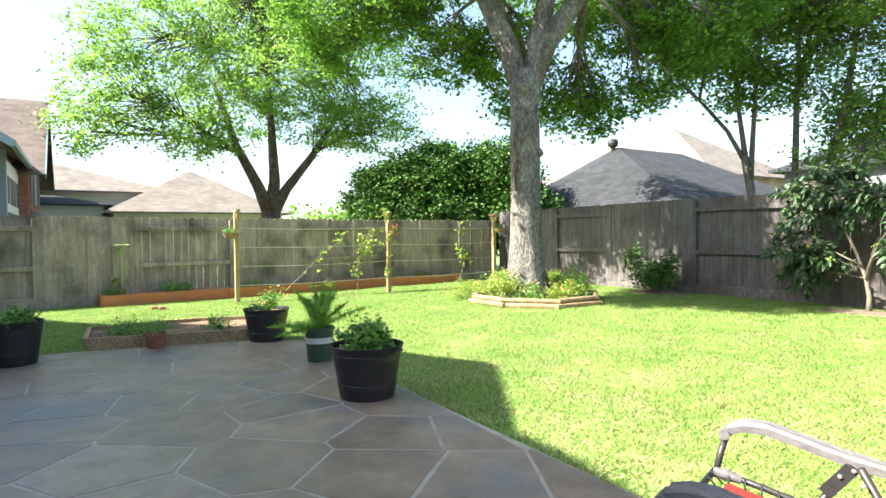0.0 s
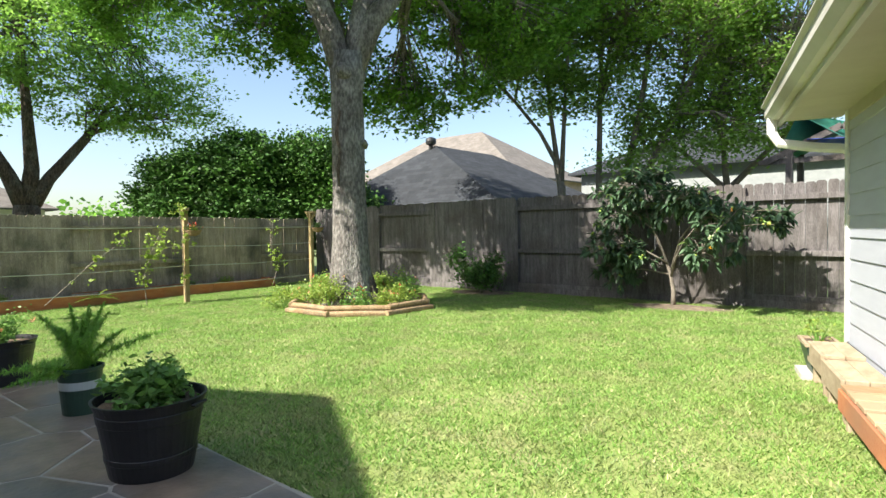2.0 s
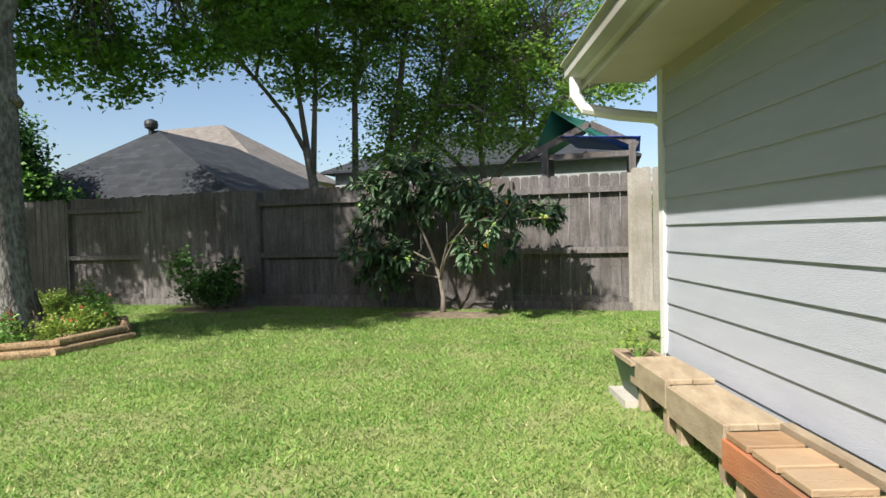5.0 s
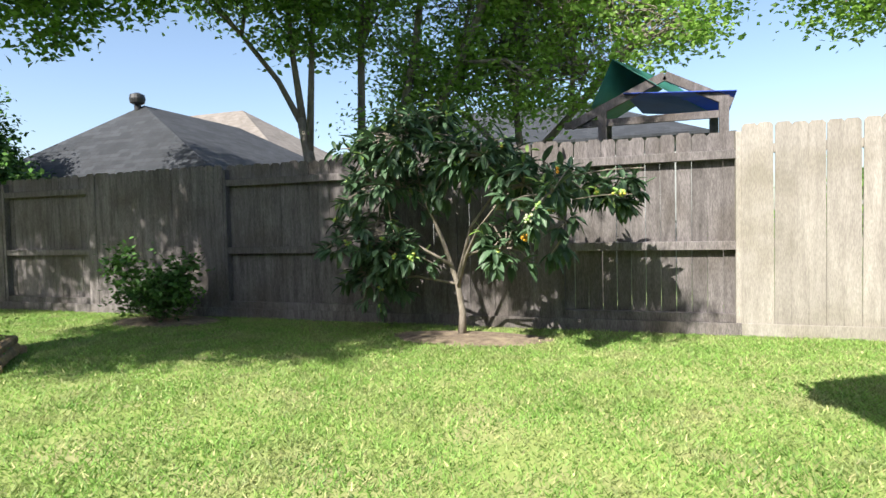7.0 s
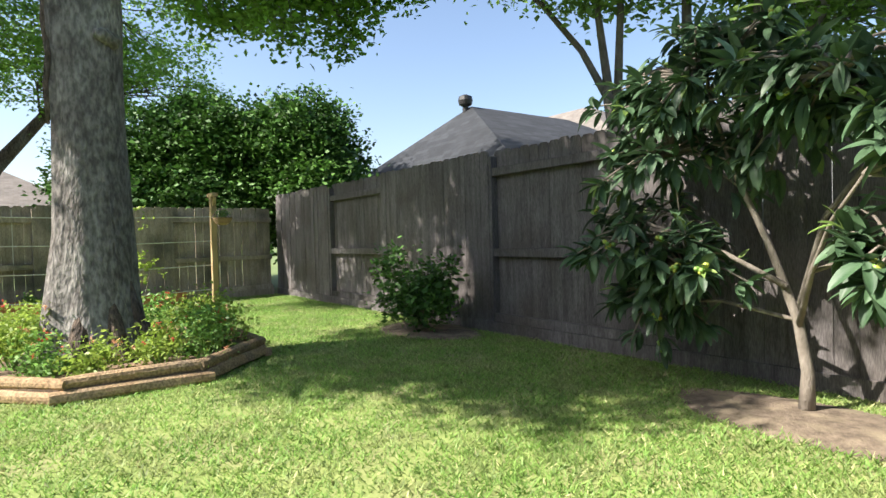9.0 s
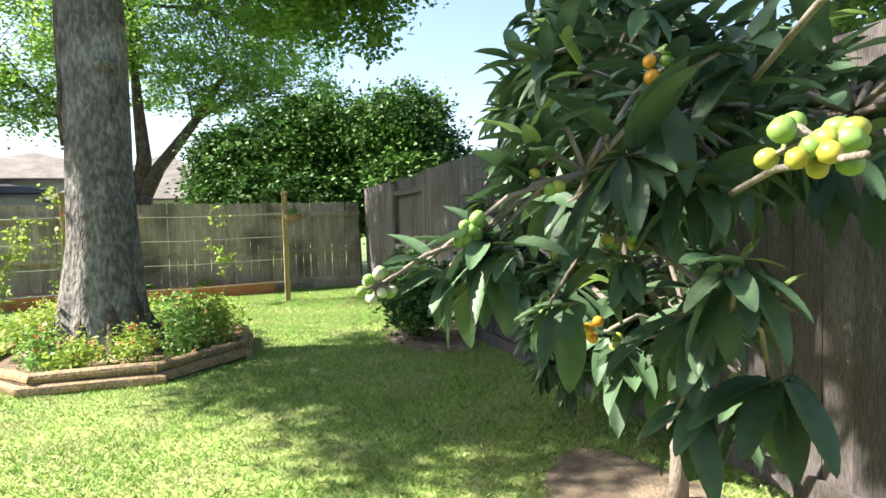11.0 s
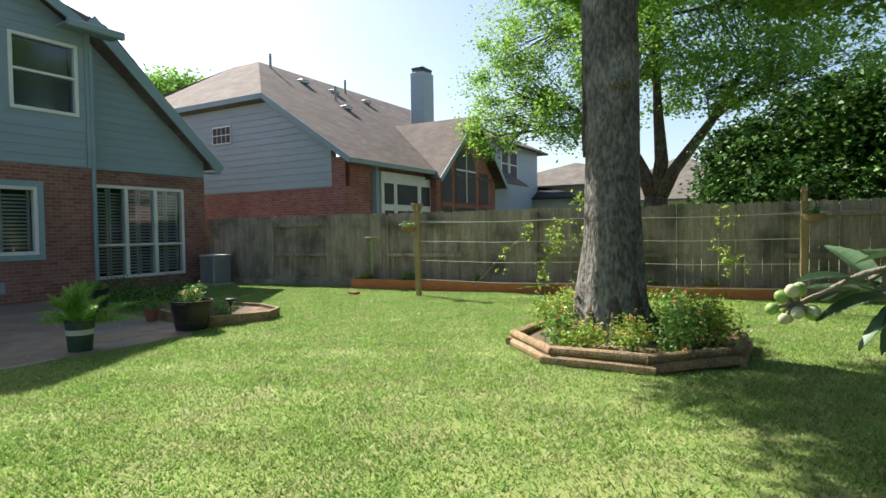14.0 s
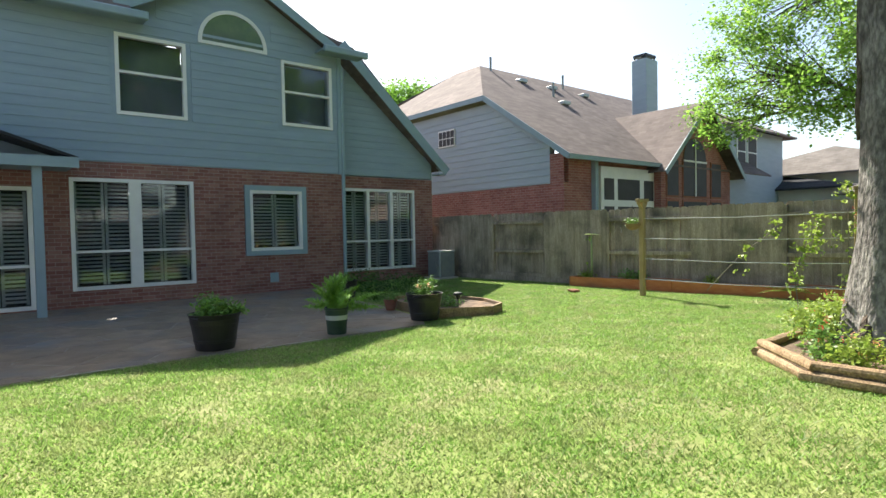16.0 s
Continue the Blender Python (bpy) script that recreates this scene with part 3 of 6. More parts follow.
# gable side wall over the recess
bm = bmesh.new()
pts = [(-11.54, 2.88), (-8.0, 2.88), (-8.0, 6.2), (-8.4, 6.12), (-11.54, 3.3)]
a = [bm.verts.new(hp(x, -1.4, z)) for x, z in pts]
b = [bm.verts.new(hp(x, -1.55, z)) for x, z in pts]
bm.faces.new(a[::-1]), bm.faces.new(b)
for i in range(5):
    bm.faces.new((a[i], a[(i + 1) % 5], b[(i + 1) % 5], b[i]))
part("gable", bm, "siding_h", house, "blue-grey siding under the long sloping roof")
# small centre gable
GXC, GXH, GZ = -5.55, 2.15, 7.05
bm = bmesh.new()
pts = [(GXC - GXH, 5.9), (GXC + GXH, 5.9), (GXC, GZ + 0.06)]
a = [bm.verts.new(hp(x, HY, z)) for x, z in pts]
b = [bm.verts.new(hp(x, HY - 0.16, z)) for x, z in pts]
bm.faces.new(a[::-1]), bm.faces.new(b)
for i in range(3):
    bm.faces.new((a[i], a[(i + 1) % 3], b[(i + 1) % 3], b[i]))
part("gable", bm, "siding_h", house)
# lapped boards of the upper wall
rng = random.Random(3)


def laps(u0, u1, z0, z1, holes, y, tilt=None):
    z = z0
    while z < z1 - 0.05:
        spans = [(u0, u1)]
        if tilt:
            spans = [(max(u0, tilt(z)), u1)]
        for h in holes:
            if h[2] - 0.09 < z + 0.09 < h[3] + 0.09:
                spans = [q for a, b in spans for q in ((a, min(b, h[0] - 0.1)), (max(a, h[1] + 0.1), b)) if q[1] - q[0] > 0.03]
        for a, b in spans:
            ob = part("siding_board", lap(b - a), "siding_h", house)
            ob.matrix_basis = pose(*hp(b, y + 0.002, z), 0, 0, 180)
        z += 0.185


ARCH = (-6.28, -4.76, 5.42, 6.18)
laps(-8.04, 4.4, 2.84, 5.8, HOLES, HY)
laps(GXC - 1.6, GXC + 1.6, 5.8, 6.1, [ARCH], HY)
laps(-11.5, -8.24, 2.9, 6.0, [], -1.4, lambda z: -11.5 + max(0.0, z - 3.05) * 1.1)
part("corner_trim", BX(hp(-8.2, HY - 0.02, 2.82), hp(-8.08, HY + 0.025, 5.9)), "trim_b", house)
part("downspout", BX(hp(-8.24, HY - 0.04, 0.2), hp(-8.16, HY + 0.05, 5.5), 0.01), "trim_b", house, "painted square downspout")
part("vent", BX(hp(-6.42, HY, 0.24), hp(-6.22, HY + 0.03, 0.46), 0.005), "trim_b", house, "small grey wall vent")
# roofs; the unseen hip peak and cut-back eave are shaped for the lawn shadow
bm = slab(bmesh.new(), [hp(-3.4, -0.35, 5.75), hp(-1.2, -0.35, 5.75), hp(-3.7, -3.6, 8.7), hp(-3.4, -1.6, 7.27)], 0.05)
slab(bm, [hp(-6.4, -1.6, 7.27), hp(-3.4, -1.6, 7.27), hp(-3.7, -3.6, 8.7)], 0.05)
slab(bm, [hp(-1.2, -0.35, 5.75), hp(4.8, -1.2, 5.75), hp(4.8, -9.6, 5.75), hp(-3.7, -5.2, 8.7), hp(-3.7, -3.6, 8.7)], 0.05)
slab(bm, [hp(4.8, -9.6, 5.75), hp(-8.1, -9.6, 5.75), hp(-3.7, -5.2, 8.7)], 0.05)
slab(bm, [hp(-11.85, -1.05, 3.2), hp(-8.75, -1.05, 6.15), hp(-8.1, -1.05, 6.3), hp(-3.7, -3.6, 8.7), hp(-3.7, -5.2, 8.7), hp(-8.4, -9.6, 6.15), hp(-11.85, -9.6, 3.2)], 0.06)
upart("roof", bm, "shingle", house, "brown shingled roof")
bm = slab(bmesh.new(), [hp(GXC, HY + 0.35, GZ + 0.13), hp(GXC, -3.6, GZ + 0.13), hp(GXC - 2.4, -1.6, 5.86), hp(GXC - 2.4, HY + 0.35, 5.86)], 0.05)
slab(bm, [hp(GXC + 2.4, HY + 0.35, 5.86), hp(GXC + 2.4, -1.6, 5.86), hp(GXC, -3.6, GZ + 0.13), hp(GXC, HY + 0.35, GZ + 0.13)], 0.05)
upart("roof", bm, "shingle", house, "brown shingled gable roof")
bm = bmesh.new()
beam(bm, hp(GXC, HY + 0.36, GZ + 0.03), hp(GXC - 2.4, HY + 0.36, 5.76), 0.03, 0.2)
beam(bm, hp(GXC, HY + 0.36, GZ + 0.03), hp(GXC + 2.4, HY + 0.36, 5.76), 0.03, 0.2)
beam(bm, hp(-11.85, -1.04, 3.08), hp(-8.4, -1.04, 6.2), 0.03, 0.26)
part("bargeboard", bm, "trim_b", house)
for x0, x1, z in ((-3.7, -1.2, 5.62), (-8.7, -7.5, 5.72)):
    part("soffit", BX(hp(x0, HY, z), hp(x1, HY + 0.42, z + 0.04)), "trim_b", house)
    part("gutter", BX(hp(x0, HY + 0.422, z - 0.06), hp(x1, HY + 0.54, z + 0.1), 0.02), "trim_b", house, "blue-grey painted gutter")
part("soffit", slab(bmesh.new(), [hp(-11.85, -1.06, 3.15), hp(-8.4, -1.06, 6.27), hp(-8.4, -1.4, 6.27), hp(-11.85, -1.4, 3.15)], 0.02), "trim_b", house)
part("soffit", BX(hp(-11.8, -1.4, 3.0), hp(-11.54, -1.05, 3.04)), "trim_b", house)


def window(x0, x1, z0, z1, y, cols, split, frame_mat, shutters=True, casing=None, fw=0.07, mull=0.045, back_mat="dark"):
    """Framed sashes with glass, and slatted shutters behind."""
    w = thing("window", hp(x0, y, z0), "", "")
    w.parent = house
    W, Hh = x1 - x0, z1 - z0
    bm = bmesh.new()
    box(bm, (0, -0.09, 0), (fw, 0.03, Hh)), box(bm, (W - fw, -0.09, 0), (W, 0.03, Hh))
    box(bm, (fw, -0.09, 0), (W - fw, 0.03, fw)), box(bm, (fw, -0.09, Hh - fw), (W - fw, 0.03, Hh))
    cw = (W - fw) / cols
    for i in range(1, cols):
        box(bm, (fw / 2 + cw * i - mull, -0.088, fw), (fw / 2 + cw * i + mull, 0.026, Hh - fw))
    for zz in split:
        box(bm, (fw, -0.08, zz - 0.025), (W - fw, 0.02, zz + 0.025))
    ob = new("window_frame", finish("window_frame", bm, frame_mat))
    ob.parent = w
    g = new("pane", finish("pane", BX((fw, -0.05, fw), (W - fw, -0.045, Hh - fw)), "glass"))
    g.parent = w
    g.visible_shadow = False
    if casing:
        bm = bmesh.new()
        c = 0.11
        box(bm, (-c, -0.005, -c), (0, 0.045, Hh + c)), box(bm, (W, -0.005, -c), (W + c, 0.045, Hh + c))
        box(bm, (0, -0.005, -c), (W, 0.045, 0)), box(bm, (0, -0.005, Hh), (W, 0.045, Hh + c))
        ob = new("casing", finish("casing", bm, casing))
        ob.parent = w
    if shutters:
        bm = bmesh.new()
        n = cols * 2
        for i in range(n):
            a = fw + (W - 2 * fw) * i / n
            b = fw + (W - 2 * fw) * (i + 1) / n
            for u in (a + 0.01, b - 0.06):
                box(bm, (u, -0.16, fw + 0.01), (u + 0.05, -0.13, Hh - fw - 0.01))
            z = fw + 0.08
            while z < Hh - fw - 0.06:
                beam(bm, (a + 0.06, -0.145, z), (b - 0.06, -0.145, z), 0.05, 0.008, (0, 0.75, 0.65))
                z += 0.075
        ob = new("shutter", finish("shutter", bm, "louver"))
        ob.parent = w
    # added sheet whose colour gives the room's shade behind the glass
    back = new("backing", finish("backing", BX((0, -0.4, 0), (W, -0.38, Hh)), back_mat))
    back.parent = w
    return w


window(-4.57, -2.33, 0.34, 2.5, HY, 2, (0.74,), "white", mull=0.11)
window(-7.05, -5.78, 0.98, 2.36, HY, 1, (), "white", casing="trim_b")
window(-10.87, -8.5, 0.32, 2.54, -1.4, 3, (0.8,), "white")
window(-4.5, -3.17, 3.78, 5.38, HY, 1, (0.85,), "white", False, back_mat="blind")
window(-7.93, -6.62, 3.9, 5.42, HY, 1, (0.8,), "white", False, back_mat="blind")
window(-1.75, -0.75, 0.05, 2.3, HY, 1, (0.8,), "white")
# half-round window
arch = thing("window", hp(-5.52, HY, 5.54))
arch.parent = house
bm = bmesh.new()
inner, outer = [], []
for i in range(25):
    a = math.pi * i / 24
    inner.append((0.68 * math.cos(a), 0.66 * math.sin(a)))
    outer.append((0.76 * math.cos(a), 0.74 * math.sin(a)))
for (x0, z0), (x1, z1), (X1, Z1), (X0, Z0) in zip(inner, inner[1:], outer[1:], outer):
    vs = [bm.verts.new((x, y, z)) for y in (0.0, 0.04) for x, z in ((x0, z0), (x1, z1), (X1, Z1), (X0, Z0))]
    for f in ((3, 2, 1, 0), (4, 5, 6, 7), (0, 1, 5, 4), (1, 2, 6, 5), (2, 3, 7, 6), (3, 0, 4, 7)):
        bm.faces.new([vs[k] for k in f])
box(bm, (-0.76, 0.0, -0.07), (0.76, 0.04, 0.0))
ob = part("window_frame", bm, "white", arch)
bm = bmesh.new()
vs = [bm.verts.new((x, 0.015, z)) for x, z in inner]
bm.faces.new(vs)
ob = part("pane", bm, mat("sky_glass", (0.10, 0.14, 0.13), (0.16, 0.2, 0.16), 2, 0.04, 0, spec=1.0), arch)
# porch roof by the wing
porch = thing("porch_roof", (-0.2, 0.4, 2.5), "small shingled porch roof with blue-grey fascia", "roof")
bm = slab(bmesh.new(), [(-2.15, -1.18, 0.35), (-2.15, 0.0, 0.25), (0.2, 0.0, 1.05), (0.2, -1.18, 1.05)], 0.05)
slab(bm, [(0.2, -1.18, 1.05), (0.2, 0.0, 1.05), (4.4, 0.0, 0.25), (4.4, -1.18, 0.35)], 0.05)
upart("roof", bm, "shingle_d", porch)
bm = BX((-2.1, -1.18, 0.1), (4.4, -0.02, 0.14))
box(bm, (-2.15, -0.02, 0.06), (4.4, 0.02, 0.24))
part("fascia", bm, "trim_b", porch)
part("post", BX((-1.62, -0.2, -2.48), (-1.48, -0.06, 0.1), 0.005), "trim_b", porch)

# ---- trees ----
def limb_tree(name, base, trunk, forks, lobes, clumps, spread, per, leaf, leaf_size, bark, label, twigs=0.5, seed=1, nside=12, flute=0.18, long=1.7, category="tree"):
    """Trunk and forks as fluted tubes, boughs into the lobes, twigs to the leaf clumps."""
    rng = random.Random(seed)
    t = thing(name, (*base, 0), label, category)
    o = Vector((*base, 0))
    bm = bmesh.new()
    for pts, radii in trunk:
        tube(bm, [Vector(p) - o for p in pts], radii, nside, flute, seed)
    part("trunk", bm, bark, t, smooth=True)
    pts, hubs = blobs(lobes, clumps, spread, per)
    bm = bmesh.new()
    tips = [Vector(f) for f in forks]
    for (c, r) in lobes:
        c = Vector(c)
        s = min(tips, key=lambda q: (q - c).length)
        mid = s.lerp(c, 0.5) + Vector((rng.uniform(-.3, .3), rng.uniform(-.3, .3), 0.25))
        R = 0.022 + 0.012 * (c - s).length
        tube(bm, [s - o, mid - o, c - o], [R, R * 0.7, R * 0.35], 6)
        near = [Vector(h) for h in hubs if (Vector(h) - c).length < max(r) * 1.2]
        rng.shuffle(near)
        for h in near[: int(len(near) * twigs)]:
            u_ = rng.uniform(0.35, 1.0)
            q = s.lerp(mid, u_ * 2) if u_ < 0.5 else mid.lerp(c, u_ * 2 - 1)
            m2 = q.lerp(h, 0.55) + Vector((rng.uniform(-.12, .12), rng.uniform(-.12, .12), rng.uniform(0, .15)))
            tube(bm, [q - o, m2 - o, h - o], [R * 0.35, R * 0.2, 0.004], 4)
    part("branching", bm, bark, t)
    v = leaves(pts - np.array([base[0], base[1], 0]), leaf_size, 0.35, long)
    mesh_np("crown", v, None, leaf, t)
    return t


# big tree in the log bed
TB = (-7.56, 10.66)
T0 = [((0, 0, -0.05), 0.60), ((0, 0, 0.12), 0.50), ((0, 0, 0.3), 0.41), ((0, 0, 0.6), 0.36), ((-0.01, 0.0, 1.2), 0.315), ((-0.03, 0.01, 2.2), 0.285), ((-0.03, 0.0, 3.2), 0.285), ((-0.03, 0.0, 3.8), 0.3), ((-0.02, 0.03, 4.15), 0.335), ((-0.02, 0.04, 4.5), 0.3)]
T0 = [((TB[0] + x, TB[1] + y, z), r) for (x, y, z), r in T0]
big_forks = [
    ([(-7.62, 10.66, 4.05), (-7.85, 10.5, 5.0), (-8.3, 10.2, 6.2), (-8.6, 10.0, 8.2), (-9.0, 9.7, 10.0)], [0.23, 0.2, 0.17, 0.12, 0.06]),
    ([(-7.56, 10.72, 4.05), (-7.5, 10.9, 5.0), (-7.4, 11.15, 6.2), (-7.5, 11.2, 8.2), (-7.2, 11.4, 10.5)], [0.23, 0.19, 0.16, 0.12, 0.05]),
    ([(-7.52, 10.72, 4.1), (-7.28, 11.0, 5.05), (-6.8, 11.5, 6.0), (-6.2, 11.9, 7.6), (-5.4, 12.2, 9.4)], [0.21, 0.19, 0.16, 0.11, 0.05]),
]
# lobes at y 6 to 8.5: unseen, added to shade lawn, trunk, loquat
big = limb_tree("oak_tree", TB, [([p for p, _ in T0], [r for _, r in T0])] + big_forks,
                [(-8.4, 10.0, 8.0), (-7.4, 11.2, 8.2), (-6.2, 11.9, 7.4), (-8.1, 10.2, 6.2), (-6.7, 11.5, 6.0)],
                [((-7.4, 13.0, 5.9), (1.1, 1.0, 0.9)), ((-5.6, 13.6, 5.6), (1.4, 1.3, 0.9)), ((-9.6, 11.8, 5.6), (1.2, 1.1, 0.9)),
                 ((-10.5, 9.4, 7.4), (1.9, 1.8, 1.1)), ((-8.6, 8.2, 8.8), (1.7, 1.5, 0.9)), ((-6.2, 9.0, 8.9), (1.7, 1.5, 0.9)), ((-12.5, 8.6, 7.0), (1.7, 1.5, 0.8)), ((-13.6, 9.3, 6.4), (1.1, 1.2, 0.6)), ((-11.6, 9.9, 6.6), (1.0, 1.0, 0.6)),
                 ((-4.6, 11.4, 8.6), (1.9, 1.8, 1.2)), ((-7.0, 14.5, 8.6), (2.2, 1.8, 1.3)), ((-10.2, 13.0, 8.4), (2.0, 1.8, 1.3)), ((-8.2, 11.6, 10.8), (2.6, 2.3, 1.1)),
                 ((-4.0, 14.2, 7.4), (1.5, 1.2, 0.9)), ((-8.6, 13.3, 4.7), (0.9, 0.8, 0.6)), ((-6.7, 14.0, 5.2), (1.1, 0.9, 0.6)), ((-7.7, 13.5, 6.8), (1.8, 1.2, 0.8)),
                 ((-10.4, 10.8, 5.6), (1.1, 1.1, 0.7)), ((-7.4, 6.4, 6.7), (1.3, 0.9, 0.6)), ((-6.4, 6.7, 6.6), (1.0, 0.8, 0.5)), ((-8.9, 7.0, 6.8), (1.3, 1.0, 0.6)), ((-7.2, 7.7, 7.4), (1.4, 1.0, 0.6)), ((-7.7, 7.5, 6.2), (1.1, 0.9, 0.6)), ((-8.0, 6.2, 6.4), (1.0, 1.0, 0.5)),
                 ((-7.8, 7.0, 6.6), (1.0, 0.9, 0.5)), ((-7.3, 6.7, 6.9), (1.3, 0.8, 0.5)), ((-6.5, 7.2, 6.9), (0.9, 0.8, 0.5)), ((-5.7, 7.5, 6.7), (0.5, 0.6, 0.35)),
                 ((-3.5, 8.0, 6.8), (0.7, 0.6, 0.4)), ((-4.6, 8.3, 7.0), (0.6, 0.5, 0.3)), ((-8.7, 13.3, 4.1), (1.0, 0.8, 0.45)), ((-7.3, 13.8, 4.4), (0.8, 0.6, 0.45)), ((-9.9, 12.7, 4.6), (1.0, 0.9, 0.55))],
                2300, 0.4, 64, "leaf", 0.115, "bark", "large oak with pale ridged bark forking above a log-edged flower bed", seed=2, nside=28, flute=0.22)
bm = bmesh.new()
for i in range(9):
    a = i * 0.7 + 0.3
    tube(bm, [(0.27 * math.cos(a), 0.27 * math.sin(a), 0.7 + 0.12 * math.sin(i * 2.3)), (0.37 * math.cos(a), 0.37 * math.sin(a), 0.34), (0.54 * math.cos(a), 0.56 * math.sin(a), 0.03), (0.7 * math.cos(a), 0.7 * math.sin(a), -0.05)], [0.05, 0.085, 0.08, 0.04], 8, 0.25, i)
part("root_flare", bm, "bark_d", big, smooth=True)
bm = bmesh.new()
for (x, y, z, r) in ((0.18, -0.26, 4.12, 0.13), (0.26, 0.12, 2.9, 0.06)):
    bm = bmesh.new()
    tube(bm, [(x - 0.09, y + 0.09, z), (x + 0.02, y - 0.02, z + 0.02), (x + 0.06, y - 0.07, z + 0.02)], [r * 1.25, r, r * 0.5], 12, 0.3, z)
    part("knot", bm, "bark", big, smooth=True)

scar = tube(bmesh.new(), [(0.06, -0.30, 2.15), (0.03, -0.29, 2.45), (0.08, -0.275, 2.75), (0.02, -0.285, 3.05), (0.1, -0.275, 3.4), (0.06, -0.29, 3.8)], [0.012, 0.04, 0.03, 0.045, 0.03, 0.015], 10, 0.5, 3)
part("scar", scar, "bark_d", big, "dark healed seam in the bark", smooth=True)

# bright tree behind the side fence
limb_tree("shade_tree", (-19.9, 9.0), [([(-19.9, 9.0, -0.05), (-19.9, 9.0, 1.0), (-19.9, 9.05, 2.3)], [0.5, 0.38, 0.34]),
          ([(-19.9, 9.05, 2.1), (-19.9, 8.6, 3.2), (-20.0, 7.9, 4.6), (-20.1, 7.2, 6.8)], [0.27, 0.2, 0.14, 0.05]),
          ([(-19.9, 9.05, 2.1), (-19.9, 9.2, 3.4), (-19.8, 9.1, 5.2), (-19.9, 9.0, 8.0)], [0.27, 0.2, 0.14, 0.05]),
          ([(-19.9, 9.05, 2.1), (-19.8, 9.6, 3.1), (-19.7, 10.6, 4.4), (-19.7, 11.6, 6.0)], [0.25, 0.18, 0.13, 0.05])],
          [(-20, 7.9, 4.4), (-19.8, 9.1, 5.2), (-19.7, 10.6, 4.4), (-19.9, 9.0, 7.8)],
          [((-19.8, 4.4, 6.0), (1.8, 1.9, 1.3)), ((-19.8, 6.6, 4.9), (1.9, 1.4, 1.0)), ((-19.9, 5.6, 8.0), (2.2, 2.3, 1.6)), ((-19.9, 9.2, 9.6), (2.4, 2.8, 1.8)),
           ((-19.9, 12.4, 7.6), (2.3, 2.3, 1.7)), ((-19.6, 13.2, 5.4), (1.9, 1.9, 1.1)), ((-19.3, 11.0, 5.4), (1.7, 1.6, 1.0)), ((-18.4, 8.5, 6.8), (1.8, 2.0, 1.5)),
           ((-21.5, 8.5, 6.6), (1.8, 2.2, 1.6)), ((-19.9, 3.6, 4.7), (1.2, 1.2, 0.8)), ((-19.9, 9.0, 11.6), (2.6, 4.5, 1.3))],
          760, 0.62, 90, "leaf_b", 0.13, "bark_d", "spreading tree with bright spring leaves beyond the side fence", seed=3)
# dark evergreen mass in the corner beyond the fence
limb_tree("evergreen_shrub", (-15.6, 14.6), [([(-15.6, 14.6, 0), (-15.6, 14.6, 1.8)], [0.15, 0.1])], [(-15.6, 14.6, 1.8)],
          [((-16.2, 11.9, 2.4), (1.2, 1.2, 1.3)), ((-15.8, 13.6, 3.2), (1.4, 1.5, 1.2)), ((-15.0, 15.6, 3.1), (1.3, 1.5, 1.5)), ((-14.2, 15.6, 2.4), (1.0, 0.9, 0.9)), ((-15.6, 13.2, 1.9), (1.7, 1.8, 1.0)), ((-14.6, 15.9, 1.8), (1.6, 1.5, 1.0))],
          2300, 0.42, 80, "leaf_d", 0.13, "bark_g", "dense dark green shrubs rising over the fence corner", seed=4, category="shrub")
# slender trees behind the back fence
limb_tree("slender_tree", (-6.9, 17.3), [([(-6.9, 17.3, 0), (-6.95, 17.3, 2.4), (-7.1, 17.3, 3.2)], [0.13, 0.1, 0.085]),
          ([(-7.1, 17.3, 3.1), (-7.5, 17.2, 3.9), (-8.2, 17.1, 4.8), (-8.9, 17.0, 5.5)], [0.06, 0.05, 0.04, 0.02]),
          ([(-7.05, 17.3, 3.0), (-7.25, 17.3, 4.4), (-7.4, 17.3, 6.5)], [0.07, 0.05, 0.03]),
          ([(-6.95, 17.3, 2.6), (-6.85, 17.3, 4.2), (-6.7, 17.3, 6.8)], [0.07, 0.05, 0.03])],
          [(-7.25, 17.3, 4.6), (-6.8, 17.3, 5.0), (-8.2, 17.1, 4.8)],
          [((-8.2, 17.2, 6.3), (1.4, 1.0, 0.9)), ((-6.6, 17.3, 7.0), (1.6, 1.2, 1.2)), ((-7.0, 17.3, 5.0), (0.9, 0.8, 0.7)), ((-8.6, 17.0, 5.5), (0.6, 0.5, 0.4))],
          200, 0.7, 80, "leaf_m", 0.14, "bark_g", "slender tree with sparse light foliage beyond the back fence", seed=5, nside=8)
